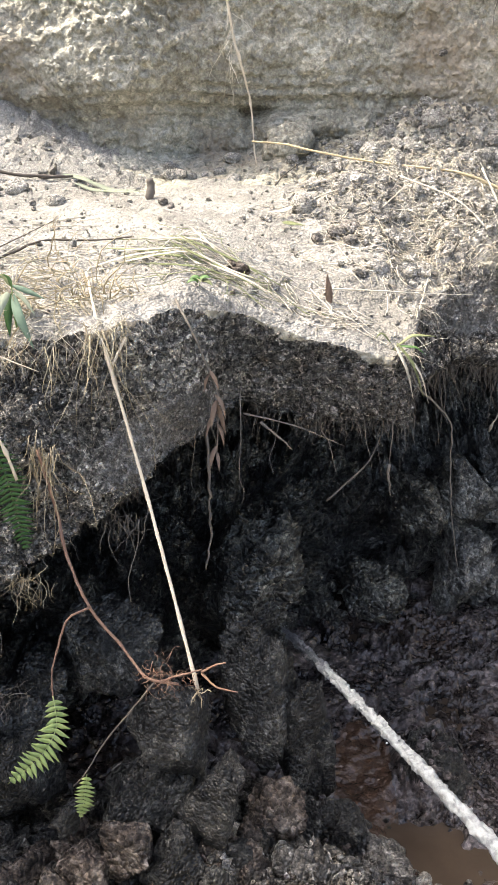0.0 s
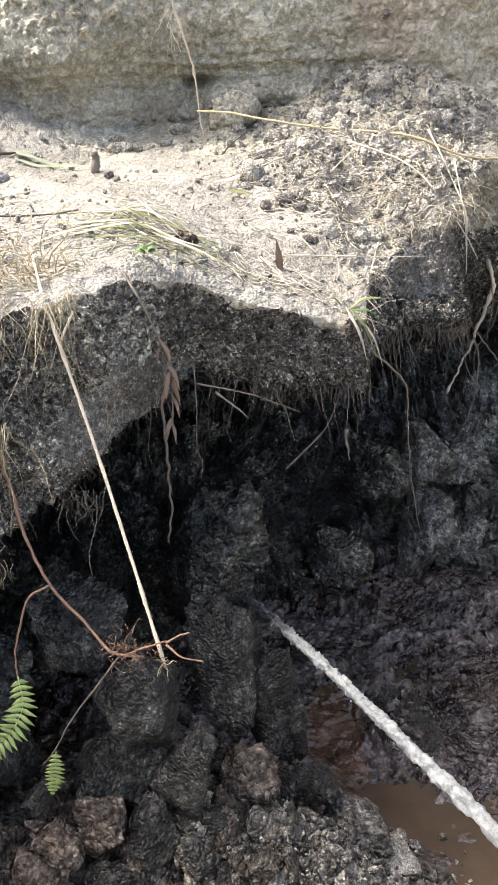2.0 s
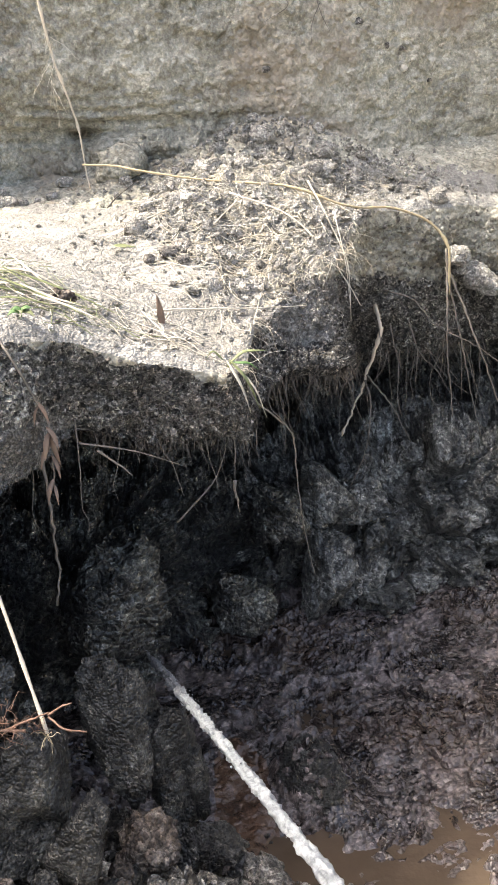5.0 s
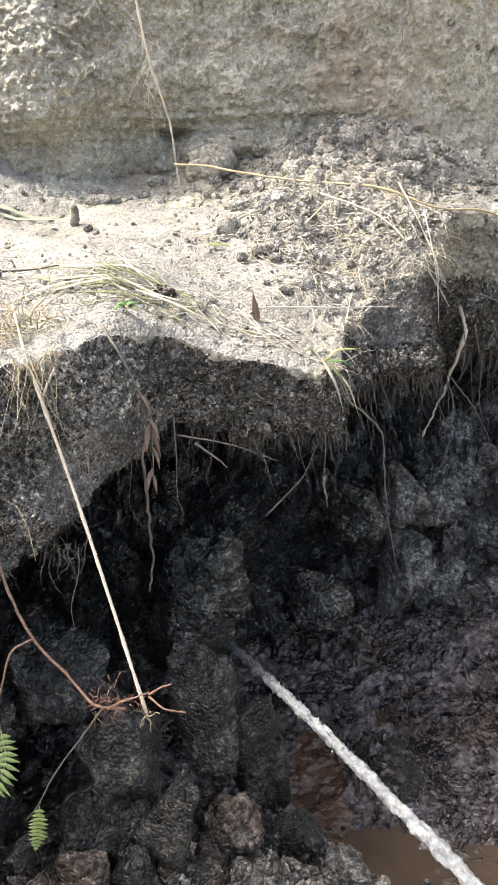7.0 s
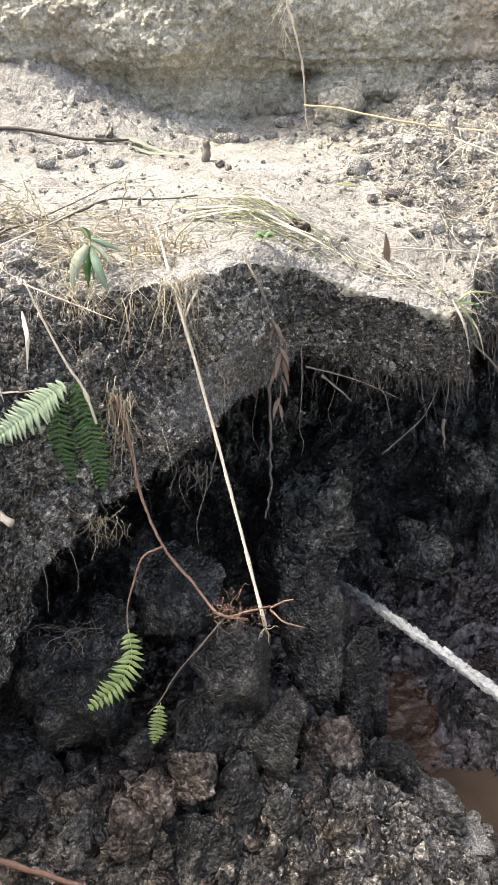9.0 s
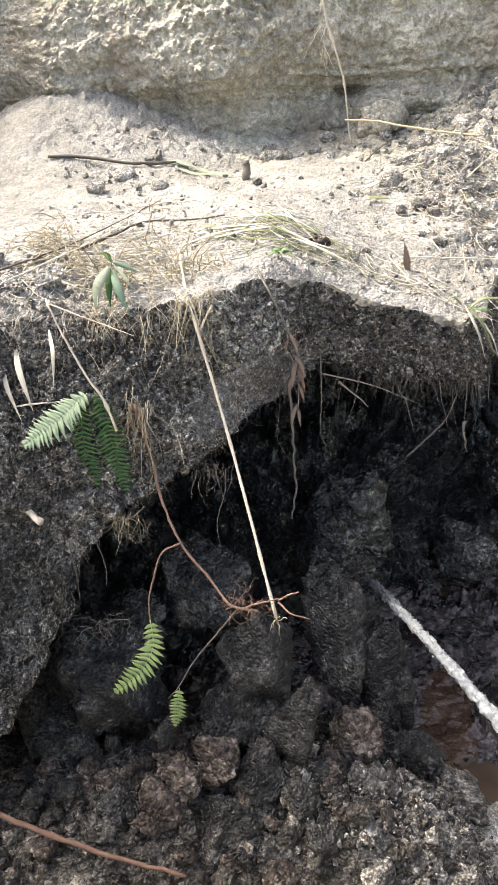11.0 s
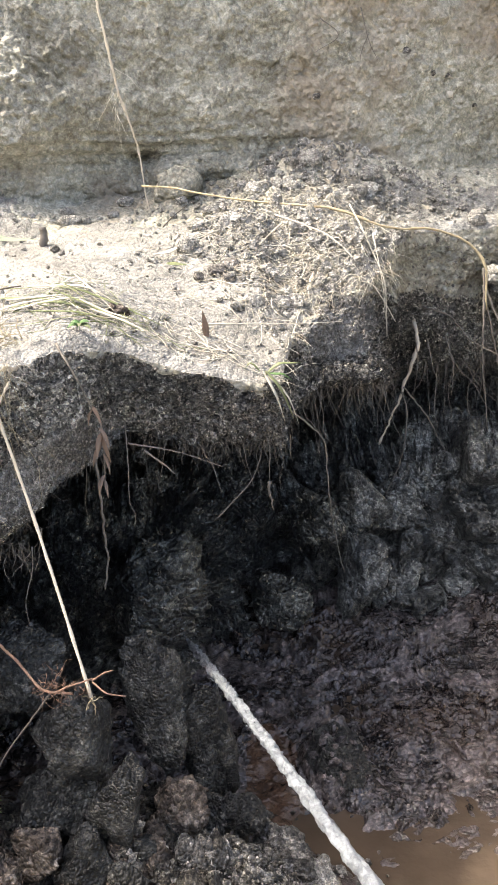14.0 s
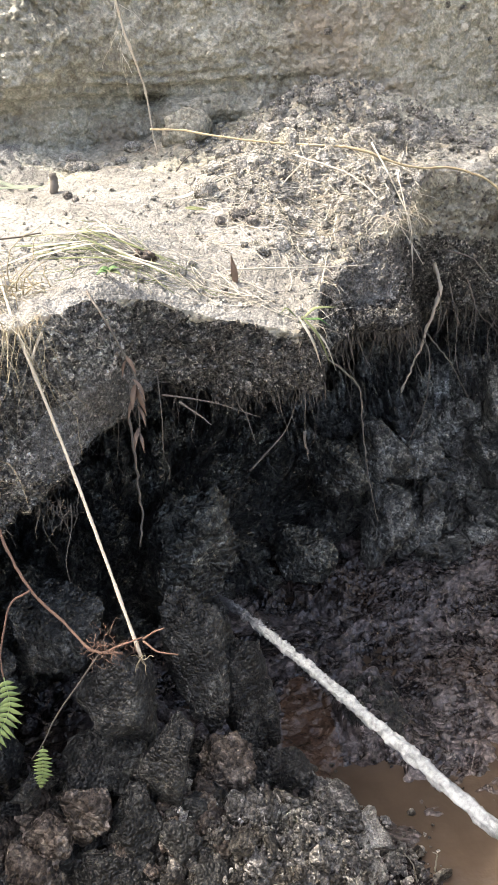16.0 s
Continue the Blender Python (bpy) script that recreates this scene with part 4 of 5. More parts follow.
for _ in range(1700):
    i = r.choice(fine, p=weights / weights.sum())
    j = int(r.random() ** 1.2 * (N_FACE - 4)) + 2
    start = FACE[i, j] + FACE_N[i, j] * .005
    th = wander(start, (r.normal(0, .5), -.15, -.8), r.uniform(.03, .12), 7, .45, .12, r)
    k = np.clip(np.searchsorted(XS, th[:, 0]), 0, len(XS) - 1)
    for a in range(len(th)):
        col = FACE[k[a], :N_FACE]
        yy = np.interp(-th[a, 2], -col[:, 2], col[:, 1])
        th[a, 1] = min(th[a, 1], yy - .006)
    paths.append(th)
    rad.append(r.uniform(.0005, .0013))
fibres("face_rootlets", paths, rad, M_ROOT, "fine dry rootlets matted over the overhanging bank", "roots")

# fringe under the lip
paths, rad = [], []
for _ in range(1300):
    i = r.choice(fine)
    deep = int(r.random() ** 2 * 25)
    j = N_FACE - 6 + deep
    long = r.choice([.05, .09, .16], p=[.6, .3, .1]) * r.uniform(.6, 1.4) * (1.5 if XS[i] > .75 else .4 if XS[i] < -.1 else 1)
    paths.append(wander(FACE[i, j], (r.normal(0, .35), r.normal(-.1, .2), -.9), long, 8, .28, .25, r))
    rad.append(r.uniform(.0006, .0022))
fibres("root_fringe", paths, rad, M_ROOT, "fringe of thin roots hanging below the overhang's lip", "roots")

x, y = pick(90, [(-.2, 3.4, .5, .5, 2), (-.9, 3.6, .4, .6, 1.5), (.4, 3.6, .3, .4, 1), (.1, 4.4, .4, .4, 1), (-.2, 2.95, .3, .1, 1)], r)
keep = (y > rim_y(x) + .03) & (y < 5.4)
x, y = x[keep], y[keep]
size = .004 + .006 * r.exponential(1, len(x))
crumbs("dark_bits", [(a, b, height_of(a, b) + .3 * s) for a, b, s in zip(x, y, size)], np.minimum(size, .022), M_FACECRUMB, "small dark bits of earth scattered over the pale soil", 30)

# straw strewn on the ledge
def strew(name, count, centres, lengths, radius, material, label, seed):
    r = np.random.default_rng(seed)
    x, y = pick(count, centres, r)
    paths, rad = [], []
    for a, b in zip(x, y):
        w, ln = r.uniform(0, 6.28), r.uniform(*lengths)
        u = np.linspace(-.5, .5, 7)
        bend = r.normal(0, .12) * ln * (u**2 - .08) * 4
        px = a + math.cos(w) * u * ln - math.sin(w) * bend
        py = b + math.sin(w) * u * ln + math.cos(w) * bend
        if (py < rim_y(px) + .01).any() or (py > 5.5).any() or px.max() > 2.4 or px.min() < -1.4:
            continue
        hz = np.array([height_of(q, s) for q, s in zip(px, py)])
        flat = np.polyval(np.polyfit(u, hz, 1), u)
        paths.append(np.stack([px, py, np.maximum(hz, flat) + r.uniform(.002, .022)], -1))
        rad.append(r.uniform(*radius))
    return fibres(name, paths, rad, material, label, "straw")


strew("mound_straw", 1250, [(.95, 4.3, .3, .35, 3), (.75, 3.9, .22, .25, 2), (1.15, 4.7, .3, .2, 1.5), (1.0, 3.95, .2, .15, 1)], (.06, .30), (.0011, .0028), M_STRAW, "dry straw strewn over the crumbly soil mound", 31)
strew("ledge_straw", 400, [(-.85, 2.75, .22, .25, 3), (-.6, 2.55, .18, .12, 2), (-.1, 3.25, .28, .18, 2), (.3, 3.15, .15, .1, .8), (-1.0, 3.6, .3, .4, .8)], (.05, .30), (.0012, .0030), M_STRAW, "dry straw and grass lying on the ledge", 32)
strew("wilted_grass", 60, [(-.2, 3.25, .16, .1, 3), (0, 3.1, .12, .06, 1)], (.12, .35), (.0012, .0028), M_PALEGREEN, "wilted green grass lying on the ledge", 33)

# straw hanging over the mound's edge
paths, rad = [], []
for _ in range(170):
    i = r.choice(np.flatnonzero((XS > .55) & (XS < 1.35)))
    s = LEDGE[i, r.integers(0, 14)] + (0, 0, .01)
    paths.append(wander(s, (r.normal(0, .5), -.7, .1), r.uniform(.06, .22), 8, .18, .16, r))
    rad.append(r.uniform(.0008, .0022))
for _ in range(110):
    i = r.choice(np.flatnonzero((XS > -1.1) & (XS < -.3)))
    s = LEDGE[i, r.integers(0, 10)] + (0, 0, .01)
    paths.append(wander(s, (r.normal(0, .5), -.6, .05), r.uniform(.06, .2), 8, .2, .2, r))
    rad.append(r.uniform(.0006, .0016))
fibres("hanging_straw", paths, rad, M_STRAW, "dry straw hanging over the brow of the bank", "straw")


# ---- single stalks, roots and leaves ----
stick = stalk_thing("leaning_stick", [(-.489, 2.80, 1.86), (-.412, 2.54, 1.71), (-.322, 2.41, 1.419), (-.233, 2.25, 1.127), (-.146, 2.08, .835)], .0044, M_STICK, "long pale dry stick leaning from the brow down to a boulder", "stick", tip=1.25, kink=.08, count=34, sides=9, knots=6)
stalk_thing("twig", [(-.388, 2.512, 1.64), (-.368, 2.54, 1.68), (-.349, 2.575, 1.714)], .0048, M_STICK, "short broken side twig", "", parent=stick, tip=.9, kink=.1, count=8)
v, f = [], []
for k in range(9):
    tube_data(wander((-.146, 2.07, .835), (r.normal(0, .7), -.3, r.normal(-.3, .4)), r.uniform(.03, .06), 6, .4, .1, r), .0016 * np.linspace(1, .4, 6), 5, v, f)
mesh_ob("rootlets", v, f, M_GOLD, stick, "pale frayed rootlets at the foot")["kind"] = "stuff"

vine = stalk_thing("creeping_root", [(-.565, 2.27, 1.49), (-.535, 2.29, 1.282), (-.519, 2.25, 1.21), (-.443, 2.165, 1.055), (-.36, 2.12, .963), (-.267, 2.05, .893), (-.194, 2.04, .885)], .0052, M_VINE, "reddish brown creeping root hanging from the bank to the boulder", "root", tip=.8, kink=.15, count=36)
stalk_thing("branch", [(-.44, 2.15, 1.065), (-.497, 2.13, 1.044), (-.532, 2.1, .957), (-.551, 2.08, .882), (-.548, 2.06, .826)], .0035, M_VINE, "thin side branch", "", parent=vine, tip=.7, count=20)
stalk_thing("branch", [(-.259, 2.05, .889), (-.326, 2.02, .816), (-.408, 1.985, .727), (-.459, 1.96, .649), (-.49, 1.95, .617)], .0033, M_TWIG, "dark thin side branch", "", parent=vine, tip=.5, count=22)
for pts, rad in (([(-.25, 2.05, .885), (-.19, 2.04, .915), (-.129, 2.05, .925)], .004), ([(-.13, 2.04, .925), (-.09, 2.03, .955), (-.064, 2.02, .968)], .0035), ([(-.13, 2.04, .92), (-.081, 2.0, .9), (-.033, 2.0, .886)], .0035)):
    stalk_thing("branch", pts, rad, M_VINE, "", "", parent=vine, tip=.6, count=12)
v, f = [], []
for k in range(55):
    a = np.array((-.225, 2.05, .91)) + r.normal(0, 1, 3) * (.035, .02, .018)
    tube_data(wander(a, r.normal(0, 1, 3), r.uniform(.03, .09), 7, .6, .05, r), .0011 * np.linspace(1, .4, 7), 4, v, f)
mesh_ob("rootlet_tangle", v, f, M_VINE, vine, "tangle of fine red rootlets")["kind"] = "stuff"


def fern(name, points, length, material, label, facing, pairs=16, width=.011, stem=.0022, shape=None):
    """A frond: a stem with a pair of leaflets at each step."""
    path = smooth_path(points, pairs * 2 + 3)
    verts, faces = [], []
    tube_data(path, stem * np.linspace(1, .3, len(path)), 6, verts, faces)
    frond = tagged(mesh_ob(name, verts, faces, material), label, "fern")
    tan = np.gradient(path, axis=0)
    tan /= np.linalg.norm(tan, axis=1, keepdims=True)
    face = np.array(facing, float)
    face /= np.linalg.norm(face)
    for k in range(pairs):
        i = 2 + 2 * k
        u = k / (pairs - 1)
        ln = length * (shape(u) if shape else math.sin(math.pi * (.14 + .80 * u)) ** .8)
        for side in (-1, 1):
            out = np.cross(tan[i], face) * side
            out /= np.linalg.norm(out)
            d = out * .93 + tan[i] * .34 + r.normal(0, .07, 3)
            pts = [path[i], path[i] + d * ln * .5 + face * .02 * ln, path[i] + d * ln - face * .10 * ln]
            lv, lf = [], []
            leaf_data(smooth_path(pts, 6), width, lv, lf, face, fold=.15, pointed=.8)
            mesh_ob("leaflet", lv, lf, material, frond)
    return frond


fern("fern_frond", [(-.547, 2.06, .836), (-.538, 2.03, .768), (-.573, 1.99, .70), (-.665, 1.94, .64)], .052, M_FERN, "light green fern frond hanging from a root", (.1, -1, .35), pairs=17, width=.0135)
fern("fern_frond", [(-.45, 1.95, .659), (-.462, 1.945, .586), (-.481, 1.945, .504)], .03, M_FERN, "small yellowish fern frond on a thin root", (.1, -1, .3), pairs=11, width=.010, stem=.0014)
fern("fern_frond", [(-0.693, 2.22, 1.55), (-0.73, 2.2, 1.52), (-0.79, 2.17, 1.475), (-0.885, 2.12, 1.42)], .062, M_FERNB, "broad pale green fern frond growing from the bank", (-.1, -1, .55), pairs=22, width=.0125)
fern("fern_frond", [(-0.673, 2.23, 1.55), (-0.64, 2.22, 1.398), (-0.618, 2.23, 1.203)], .055, M_FERND, "dark green fern frond hanging against the bank", (.1, -1, .1), pairs=24, width=.009)
fern("fern_frond", [(-0.721, 2.23, 1.55), (-0.721, 2.199, 1.382), (-0.7, 2.209, 1.235)], .05, M_FERND, "dark green fern frond hanging against the bank", (-.1, -1, .1), pairs=20, width=.009)

stalk_thing("dry_stalk", [(-.775, 2.22, 1.84), (-.725, 2.2, 1.72), (-.68, 2.2, 1.61), (-.642, 2.21, 1.53), (-.618, 2.22, 1.425)], .0026, M_STICK, "thin dry stalk with a pale end leaning on the bank", "stalk", tip=1.7, count=22, knots=2)
stalk_thing("cut_root", [(-1.02, 2.26, 1.235), (-.92, 2.13, 1.205), (-.855, 2.08, 1.182)], .013, M_STICK, "pale cut root end sticking out of the bank", "root", tip=.8, count=10, sides=10)
stalk_thing("root", [(-1.2, 1.8, .31), (-.952, 1.775, .235), (-.727, 1.755, .16), (-.449, 1.74, .085)], .011, M_VINE, "reddish brown root lying on the heap", "root", tip=.6, count=20)

# young plant with broad green leaves on the brow
plant = stalk_thing("leafy_plant", [(-0.652, 2.543, 1.736), (-0.652, 2.52, 1.804), (-0.647, 2.509, 1.884)], .003, M_GREEN, "young plant with broad green leaves on the brow", "plant", tip=.7, count=8)
for pts, w, mat in (([(-0.658, 2.509, 1.867), (-0.687, 2.463, 1.821), (-0.701, 2.441, 1.736)], .034, M_DUSTY), ([(-0.647, 2.509, 1.861), (-0.618, 2.452, 1.804), (-0.584, 2.429, 1.724)], .027, M_BLUEGREEN), ([(-0.656, 2.52, 1.861), (-0.66, 2.486, 1.804), (-0.656, 2.463, 1.753)], .026, M_FERND), ([(-0.647, 2.52, 1.884), (-0.607, 2.509, 1.872), (-0.555, 2.498, 1.85)], .016, M_BLUEGREEN), ([(-0.652, 2.52, 1.884), (-0.675, 2.532, 1.909), (-0.706, 2.52, 1.912)], .014, M_PALEGREEN), ([(-0.641, 2.509, 1.872), (-0.612, 2.486, 1.855), (-0.578, 2.463, 1.81)], .013, M_DUSTY), ([(-0.647, 2.509, 1.884), (-0.652, 2.509, 1.907), (-0.669, 2.498, 1.924)], .010, M_GREEN)):
    v, f = leaf(pts, w, (0, -1, .5))
    mesh_ob("leaf", v, f, mat, plant)

# golden tuft of torn roots on the bank
v, f = [], []
for k in range(40):
    s = np.array((-.582 + .04 * (k % 2), 2.28, 1.48)) + r.normal(0, 1, 3) * (.012, .012, .025)
    tube_data(wander(s, (r.normal(-.03, .12), -.12, -.95), r.uniform(.06, .34), 10, .26, .24, r), .0016 * np.linspace(1, .4, 10), 4, v, f)
tagged(mesh_ob("root_tuft", v, f, M_GOLD), "golden brown tuft of torn roots hanging on the bank", "roots", kind="stuff")
v, f = [], []
for k in range(34):
    s = np.array((-.70, 2.42, 1.745)) + r.normal(0, 1, 3) * (.05, .015, .03)
    tube_data(wander(s, (r.normal(.1, .4), -.2, -.8), r.uniform(.06, .24), 9, .22, .16, r), .0012 * np.linspace(1, .4, 9), 4, v, f)
tagged(mesh_ob("grass_tuft", v, f, M_GOLD), "yellow dry grass tuft hanging from the brow", "grass", kind="stuff")

for cx, cy, cz, count, ln in ((-.39, 2.43, 1.20, 26, .10), (-.62, 2.2, 1.14, 30, .10)):
    v, f = [], []
    for k in range(count):
        s = np.array((cx, cy, cz)) + r.normal(0, 1, 3) * (.035, .02, .015)
        tube_data(wander(s, (r.normal(.1, .5), -.3, -.6), r.uniform(.3, 1) * ln * 1.4, 9, .4, .16, r), .0013 * np.linspace(1, .4, 9), 4, v, f)
    tagged(mesh_ob("root_tuft", v, f, M_GOLD if cx < -.5 else M_ROOT), "brown tuft of torn roots under the lip of the bank", "roots", kind="stuff")

def grass_clump(name, centre, spread, heading, lengths, count, material, label, wobble=.28, sag=.14, radius=.0016):
    v, f = [], []
    for _ in range(count):
        p0 = np.array(centre) + r.normal(0, 1, 3) * spread
        d = np.array(heading) + r.normal(0, .45, 3)
        tube_data(wander(p0, d, r.uniform(*lengths), 9, wobble, sag, r), radius * r.uniform(.5, 1.2) * np.linspace(1, .4, 9), 4, v, f)
    return tagged(mesh_ob(name, v, f, material), label, "grass")


TANGLE = "yellow brown tangle of dry grass on the brow"
for a, b, count in ((-.64, 2.6, 46), (-.50, 2.72, 42), (-.76, 2.72, 36), (-.88, 2.8, 36), (-.60, 2.95, 30), (-.40, 2.8, 24), (-1.0, 3.1, 30)):
    grass_clump("dry_grass", (a, b, height_of(a, b) + .03), (.05, .05, .015), (r.normal(0, .6), r.normal(-.2, .5), .25), (.10, .34), count, M_OLD, TANGLE, .30, .10, .0026)
HANGING = "golden dry straw hanging down over the bank's face"
for a, count, ln in ((-.445, 14, .40), (-.40, 12, .48), (-.35, 7, .30), (-.54, 8, .24)):
    b = float(rim_y(a))
    grass_clump("hanging_grass", (a, b - .035, height_of(a, b + .02) - .01), (.015, .01, .015), (0, -.35, -.9), (ln * .4, ln), count, M_OLD, HANGING, .16, .16, .0017)

# sprig with dead leaves
sprig = stalk_thing("dead_sprig", [(-.215, 2.79, 1.775), (-.163, 2.72, 1.69), (-.117, 2.74, 1.557), (-.09, 2.76, 1.453), (-.10, 2.75, 1.25)], .0045, M_ROOT, "dead sprig with withered pinkish brown leaves hanging on the bank", "sprig", tip=.5, count=22)
for a, c, dx, ln, w in ((-.117, 1.555, .5, .065, .013), (-.113, 1.54, -.35, .05, .014), (-.10, 1.47, .45, .075, .016), (-.095, 1.45, -.2, .085, .018), (-.092, 1.44, .25, .10, .020), (-.093, 1.41, -.5, .075, .016), (-.095, 1.37, .3, .07, .014), (-.1, 1.29, -.3, .075, .016), (-.1, 1.27, .15, .06, .012)):
    pts = [(a, 2.75, c), (a + .6 * dx * ln, 2.725, c - .35 * ln), (a + dx * ln, 2.715, c - .95 * ln)]
    v, f = leaf(pts, w, (r.normal(0, .6), -1, .3), fold=.7)
    mesh_ob("leaf", v, f, M_DEAD, sprig, "withered pinkish brown leaf")

BARE = "thin bare twig sticking out under the overhang"
stalk_thing("twig", [(-.01, 2.82, 1.378), (.148, 2.855, 1.322), (.339, 2.89, 1.225)], .0034, M_ROOT, BARE, "twig", count=16)
stalk_thing("twig", [(.046, 2.82, 1.345), (.107, 2.80, 1.299), (.152, 2.79, 1.257)], .005, M_ROOT, BARE, "twig", count=10)
stalk_thing("twig", [(.30, 3.1, .91), (.375, 3.1, .985), (.46, 3.1, 1.08), (.50, 3.08, 1.2)], .0045, M_ROOT, BARE, "twig", count=12)
HANG = "long thin root hanging free below the overhang"


def hanging(points, radius, material=M_ROOT, label=HANG, **more):
    return stalk_thing("hanging_root", points, radius, material, label, "root", group="hanging roots", kink=.35, **more)


hanging([(-.13, 2.93, 1.42), (-.134, 2.85, 1.27), (-.134, 2.84, 1.1), (-.133, 2.84, .932), (-.155, 2.82, .782)], .0065, count=26, tip=.6)
hanging([(-.02, 2.95, 1.42), (-.02, 2.87, 1.29), (-.029, 2.86, 1.124), (-.012, 2.86, 1.07), (-.023, 2.87, 1.014)], .0028, count=20)
hanging([(-.18, 2.97, 1.4), (-.18, 2.9, 1.25), (-.2, 2.9, 1.1), (-.16, 2.9, 1.0)], .002, count=16)
hanging([(.59, 3.08, 1.45), (.606, 3.08, 1.389), (.693, 3.1, 1.295), (.763, 3.13, 1.193), (.777, 3.15, 1.015), (.799, 3.15, .79), (.85, 3.2, .55)], .0042, count=40)
hanging([(.525, 3.1, 1.36), (.525, 3.03, 1.25), (.524, 3.02, 1.187), (.519, 3.02, 1.09)], .003, count=12)
stalk_thing("wood_bit", [(.519, 3.02, 1.095), (.516, 3.015, 1.055), (.522, 3.02, 1.02), (.53, 3.02, .965)], .0075, M_ROOT, "small pale splinter of wood hanging on a root", "wood", tip=.3, kink=.2, count=12)
stalk_thing("hanging_root", [(1.56, 4.74, 1.27), (1.512, 4.5, 1.165), (1.427, 4.5, .901), (1.37, 4.5, .77), (1.302, 4.5, .615)], .012, M_STICK, "thick pale root hanging out of the broken bank", "root", group="hanging roots", kink=.28, count=34, tip=.4, sides=10, knots=7)
hanging([(1.43, 4.49, .93), (1.45, 4.45, .836), (1.409, 4.4, .562), (1.324, 4.4, .354)], .0055, count=26)
hanging([(1.428, 4.45, .969), (1.55, 4.45, .811), (1.681, 4.45, .56)], .0055, count=22)
for pts, rad in (([(1.963, 4.75, 1.55), (1.929, 4.6, 1.083), (1.974, 4.58, .609)], .0075), ([(1.96, 4.75, 1.45), (2.072, 4.6, .8), (2.153, 4.6, .488)], .0065), ([(1.97, 4.75, 1.45), (2.102, 4.55, 1.021), (2.254, 4.5, .593)], .0075), ([(1.60, 4.7, 1.36), (1.728, 4.6, 1.322), (1.819, 4.55, 1.201), (2.1, 4.5, 1.03), (2.35, 4.45, .80)], .005), ([(1.72, 4.65, 1.2), (1.76, 4.6, 1.0), (1.75, 4.6, .85)], .005), ([(1.60, 4.6, 1.2), (1.62, 4.55, 1.05), (1.66, 4.55, .95)], .005), ([(1.5, 4.5, 1.25), (1.52, 4.5, 1.1), (1.5, 4.5, .9)], .004)):
    hanging(pts, rad, count=28)
for k in range(26):
    a = r.uniform(1.0, 2.4)
    b = float(rim_y(a)) + r.uniform(0, .12)
    z = float(lip_z(a)) + .06
    pts = wander((a, b, z), (r.normal(0, .3), -.15, -.9), r.uniform(.15, .45), 5, .2, .2, r)
    hanging([tuple(q) for q in pts], r.uniform(.002, .0042), count=16)
for a, b, z in ((-.80, 2.14, 1.08), (-.75, 2.2, 1.12), (-.42, 2.4, 1.2), (-.33, 2.45, 1.18), (-.36, 2.44, 1.2), (-.30, 2.5, 1.22), (.12, 3.0, 1.3), (.25, 3.02, 1.3), (.42, 3.02, 1.28), (.62, 3.12, 1.25), (.7, 3.3, 1.3), (.8, 3.5, 1.3), (.85, 3.6, 1.3)):
    pts = wander((a, b, z), (r.normal(0, .25), -.1, -.95), r.uniform(.10, .26), 5, .2, .25, r)
    hanging([tuple(q) for q in pts], r.uniform(.0018, .003), count=14)

# grass tuft at the corner of the brow
tuft = stalk_thing("green_tuft", [(.52, 3.02, 1.53), (.525, 3.0, 1.555)], .006, M_PALEGREEN, "small green grass tuft on the corner of the brow", "grass", tip=.6, count=4)
for pts, w, mat in (([(.525, 3.0, 1.55), (.58, 3.0, 1.585), (.66, 3.02, 1.575)], .013, M_PALEGREEN), ([(.525, 3.0, 1.55), (.575, 2.98, 1.55), (.62, 2.98, 1.52)], .011, M_GREEN), ([(.52, 3.0, 1.56), (.57, 2.96, 1.50), (.62, 2.98, 1.37)], .012, M_PALEGREEN), ([(.51, 3.0, 1.56), (.55, 2.95, 1.48), (.585, 2.98, 1.36)], .011, M_STRAW), ([(.52, 3.0, 1.56), (.60, 2.96, 1.46), (.64, 2.98, 1.34)], .008, M_STRAW), ([(.50, 3.0, 1.56), (.46, 2.98, 1.6), (.44, 2.97, 1.58)], .01, M_PALEGREEN)):
    v, f = leaf(pts, w, (0, -.6, 1))
    mesh_ob("blade", v, f, mat, tuft)

# things on the ledge


def on_ledge(points, lift=.012):
    return [(a, b, height_of(a, b) + lift) for a, b in points]


straw = "long yellow straw lying across the crumbly mound"
stalk_thing("long_straw", [(.05, 5.22, 2.07), (.2, 5.12, 2.065), (.344, 5.0, 2.04), (.698, 4.8, 1.985), (1.026, 4.6, 1.96)] + on_ledge([(1.356, 4.52)], .03) + [(1.682, 4.74, 1.78), (1.885, 4.74, 1.68), (1.959, 4.70, 1.55), (1.961, 4.68, 1.322)], .0055, M_REED, straw, "straw", tip=1.2, count=44, knots=4)
stalk_thing("long_straw", on_ledge([(.213, 4.245), (.494, 4.375), (.796, 4.62)], .025), .004, M_STRAW, straw, "straw", count=18)
stalk_thing("long_straw", on_ledge([(.16, 4.75), (.22, 5.0), (.35, 5.3)], .04), .004, M_TWIG, "dark thin twig lying against the cliff foot", "twig", count=14)
def nearer(points, f=.03):
    """The points drawn a little out of the bank, towards the pit."""
    return [(a + f * (.2 - a), b + f * (-.2 - b), c + f * (2.5 - c)) for a, b, c in points]


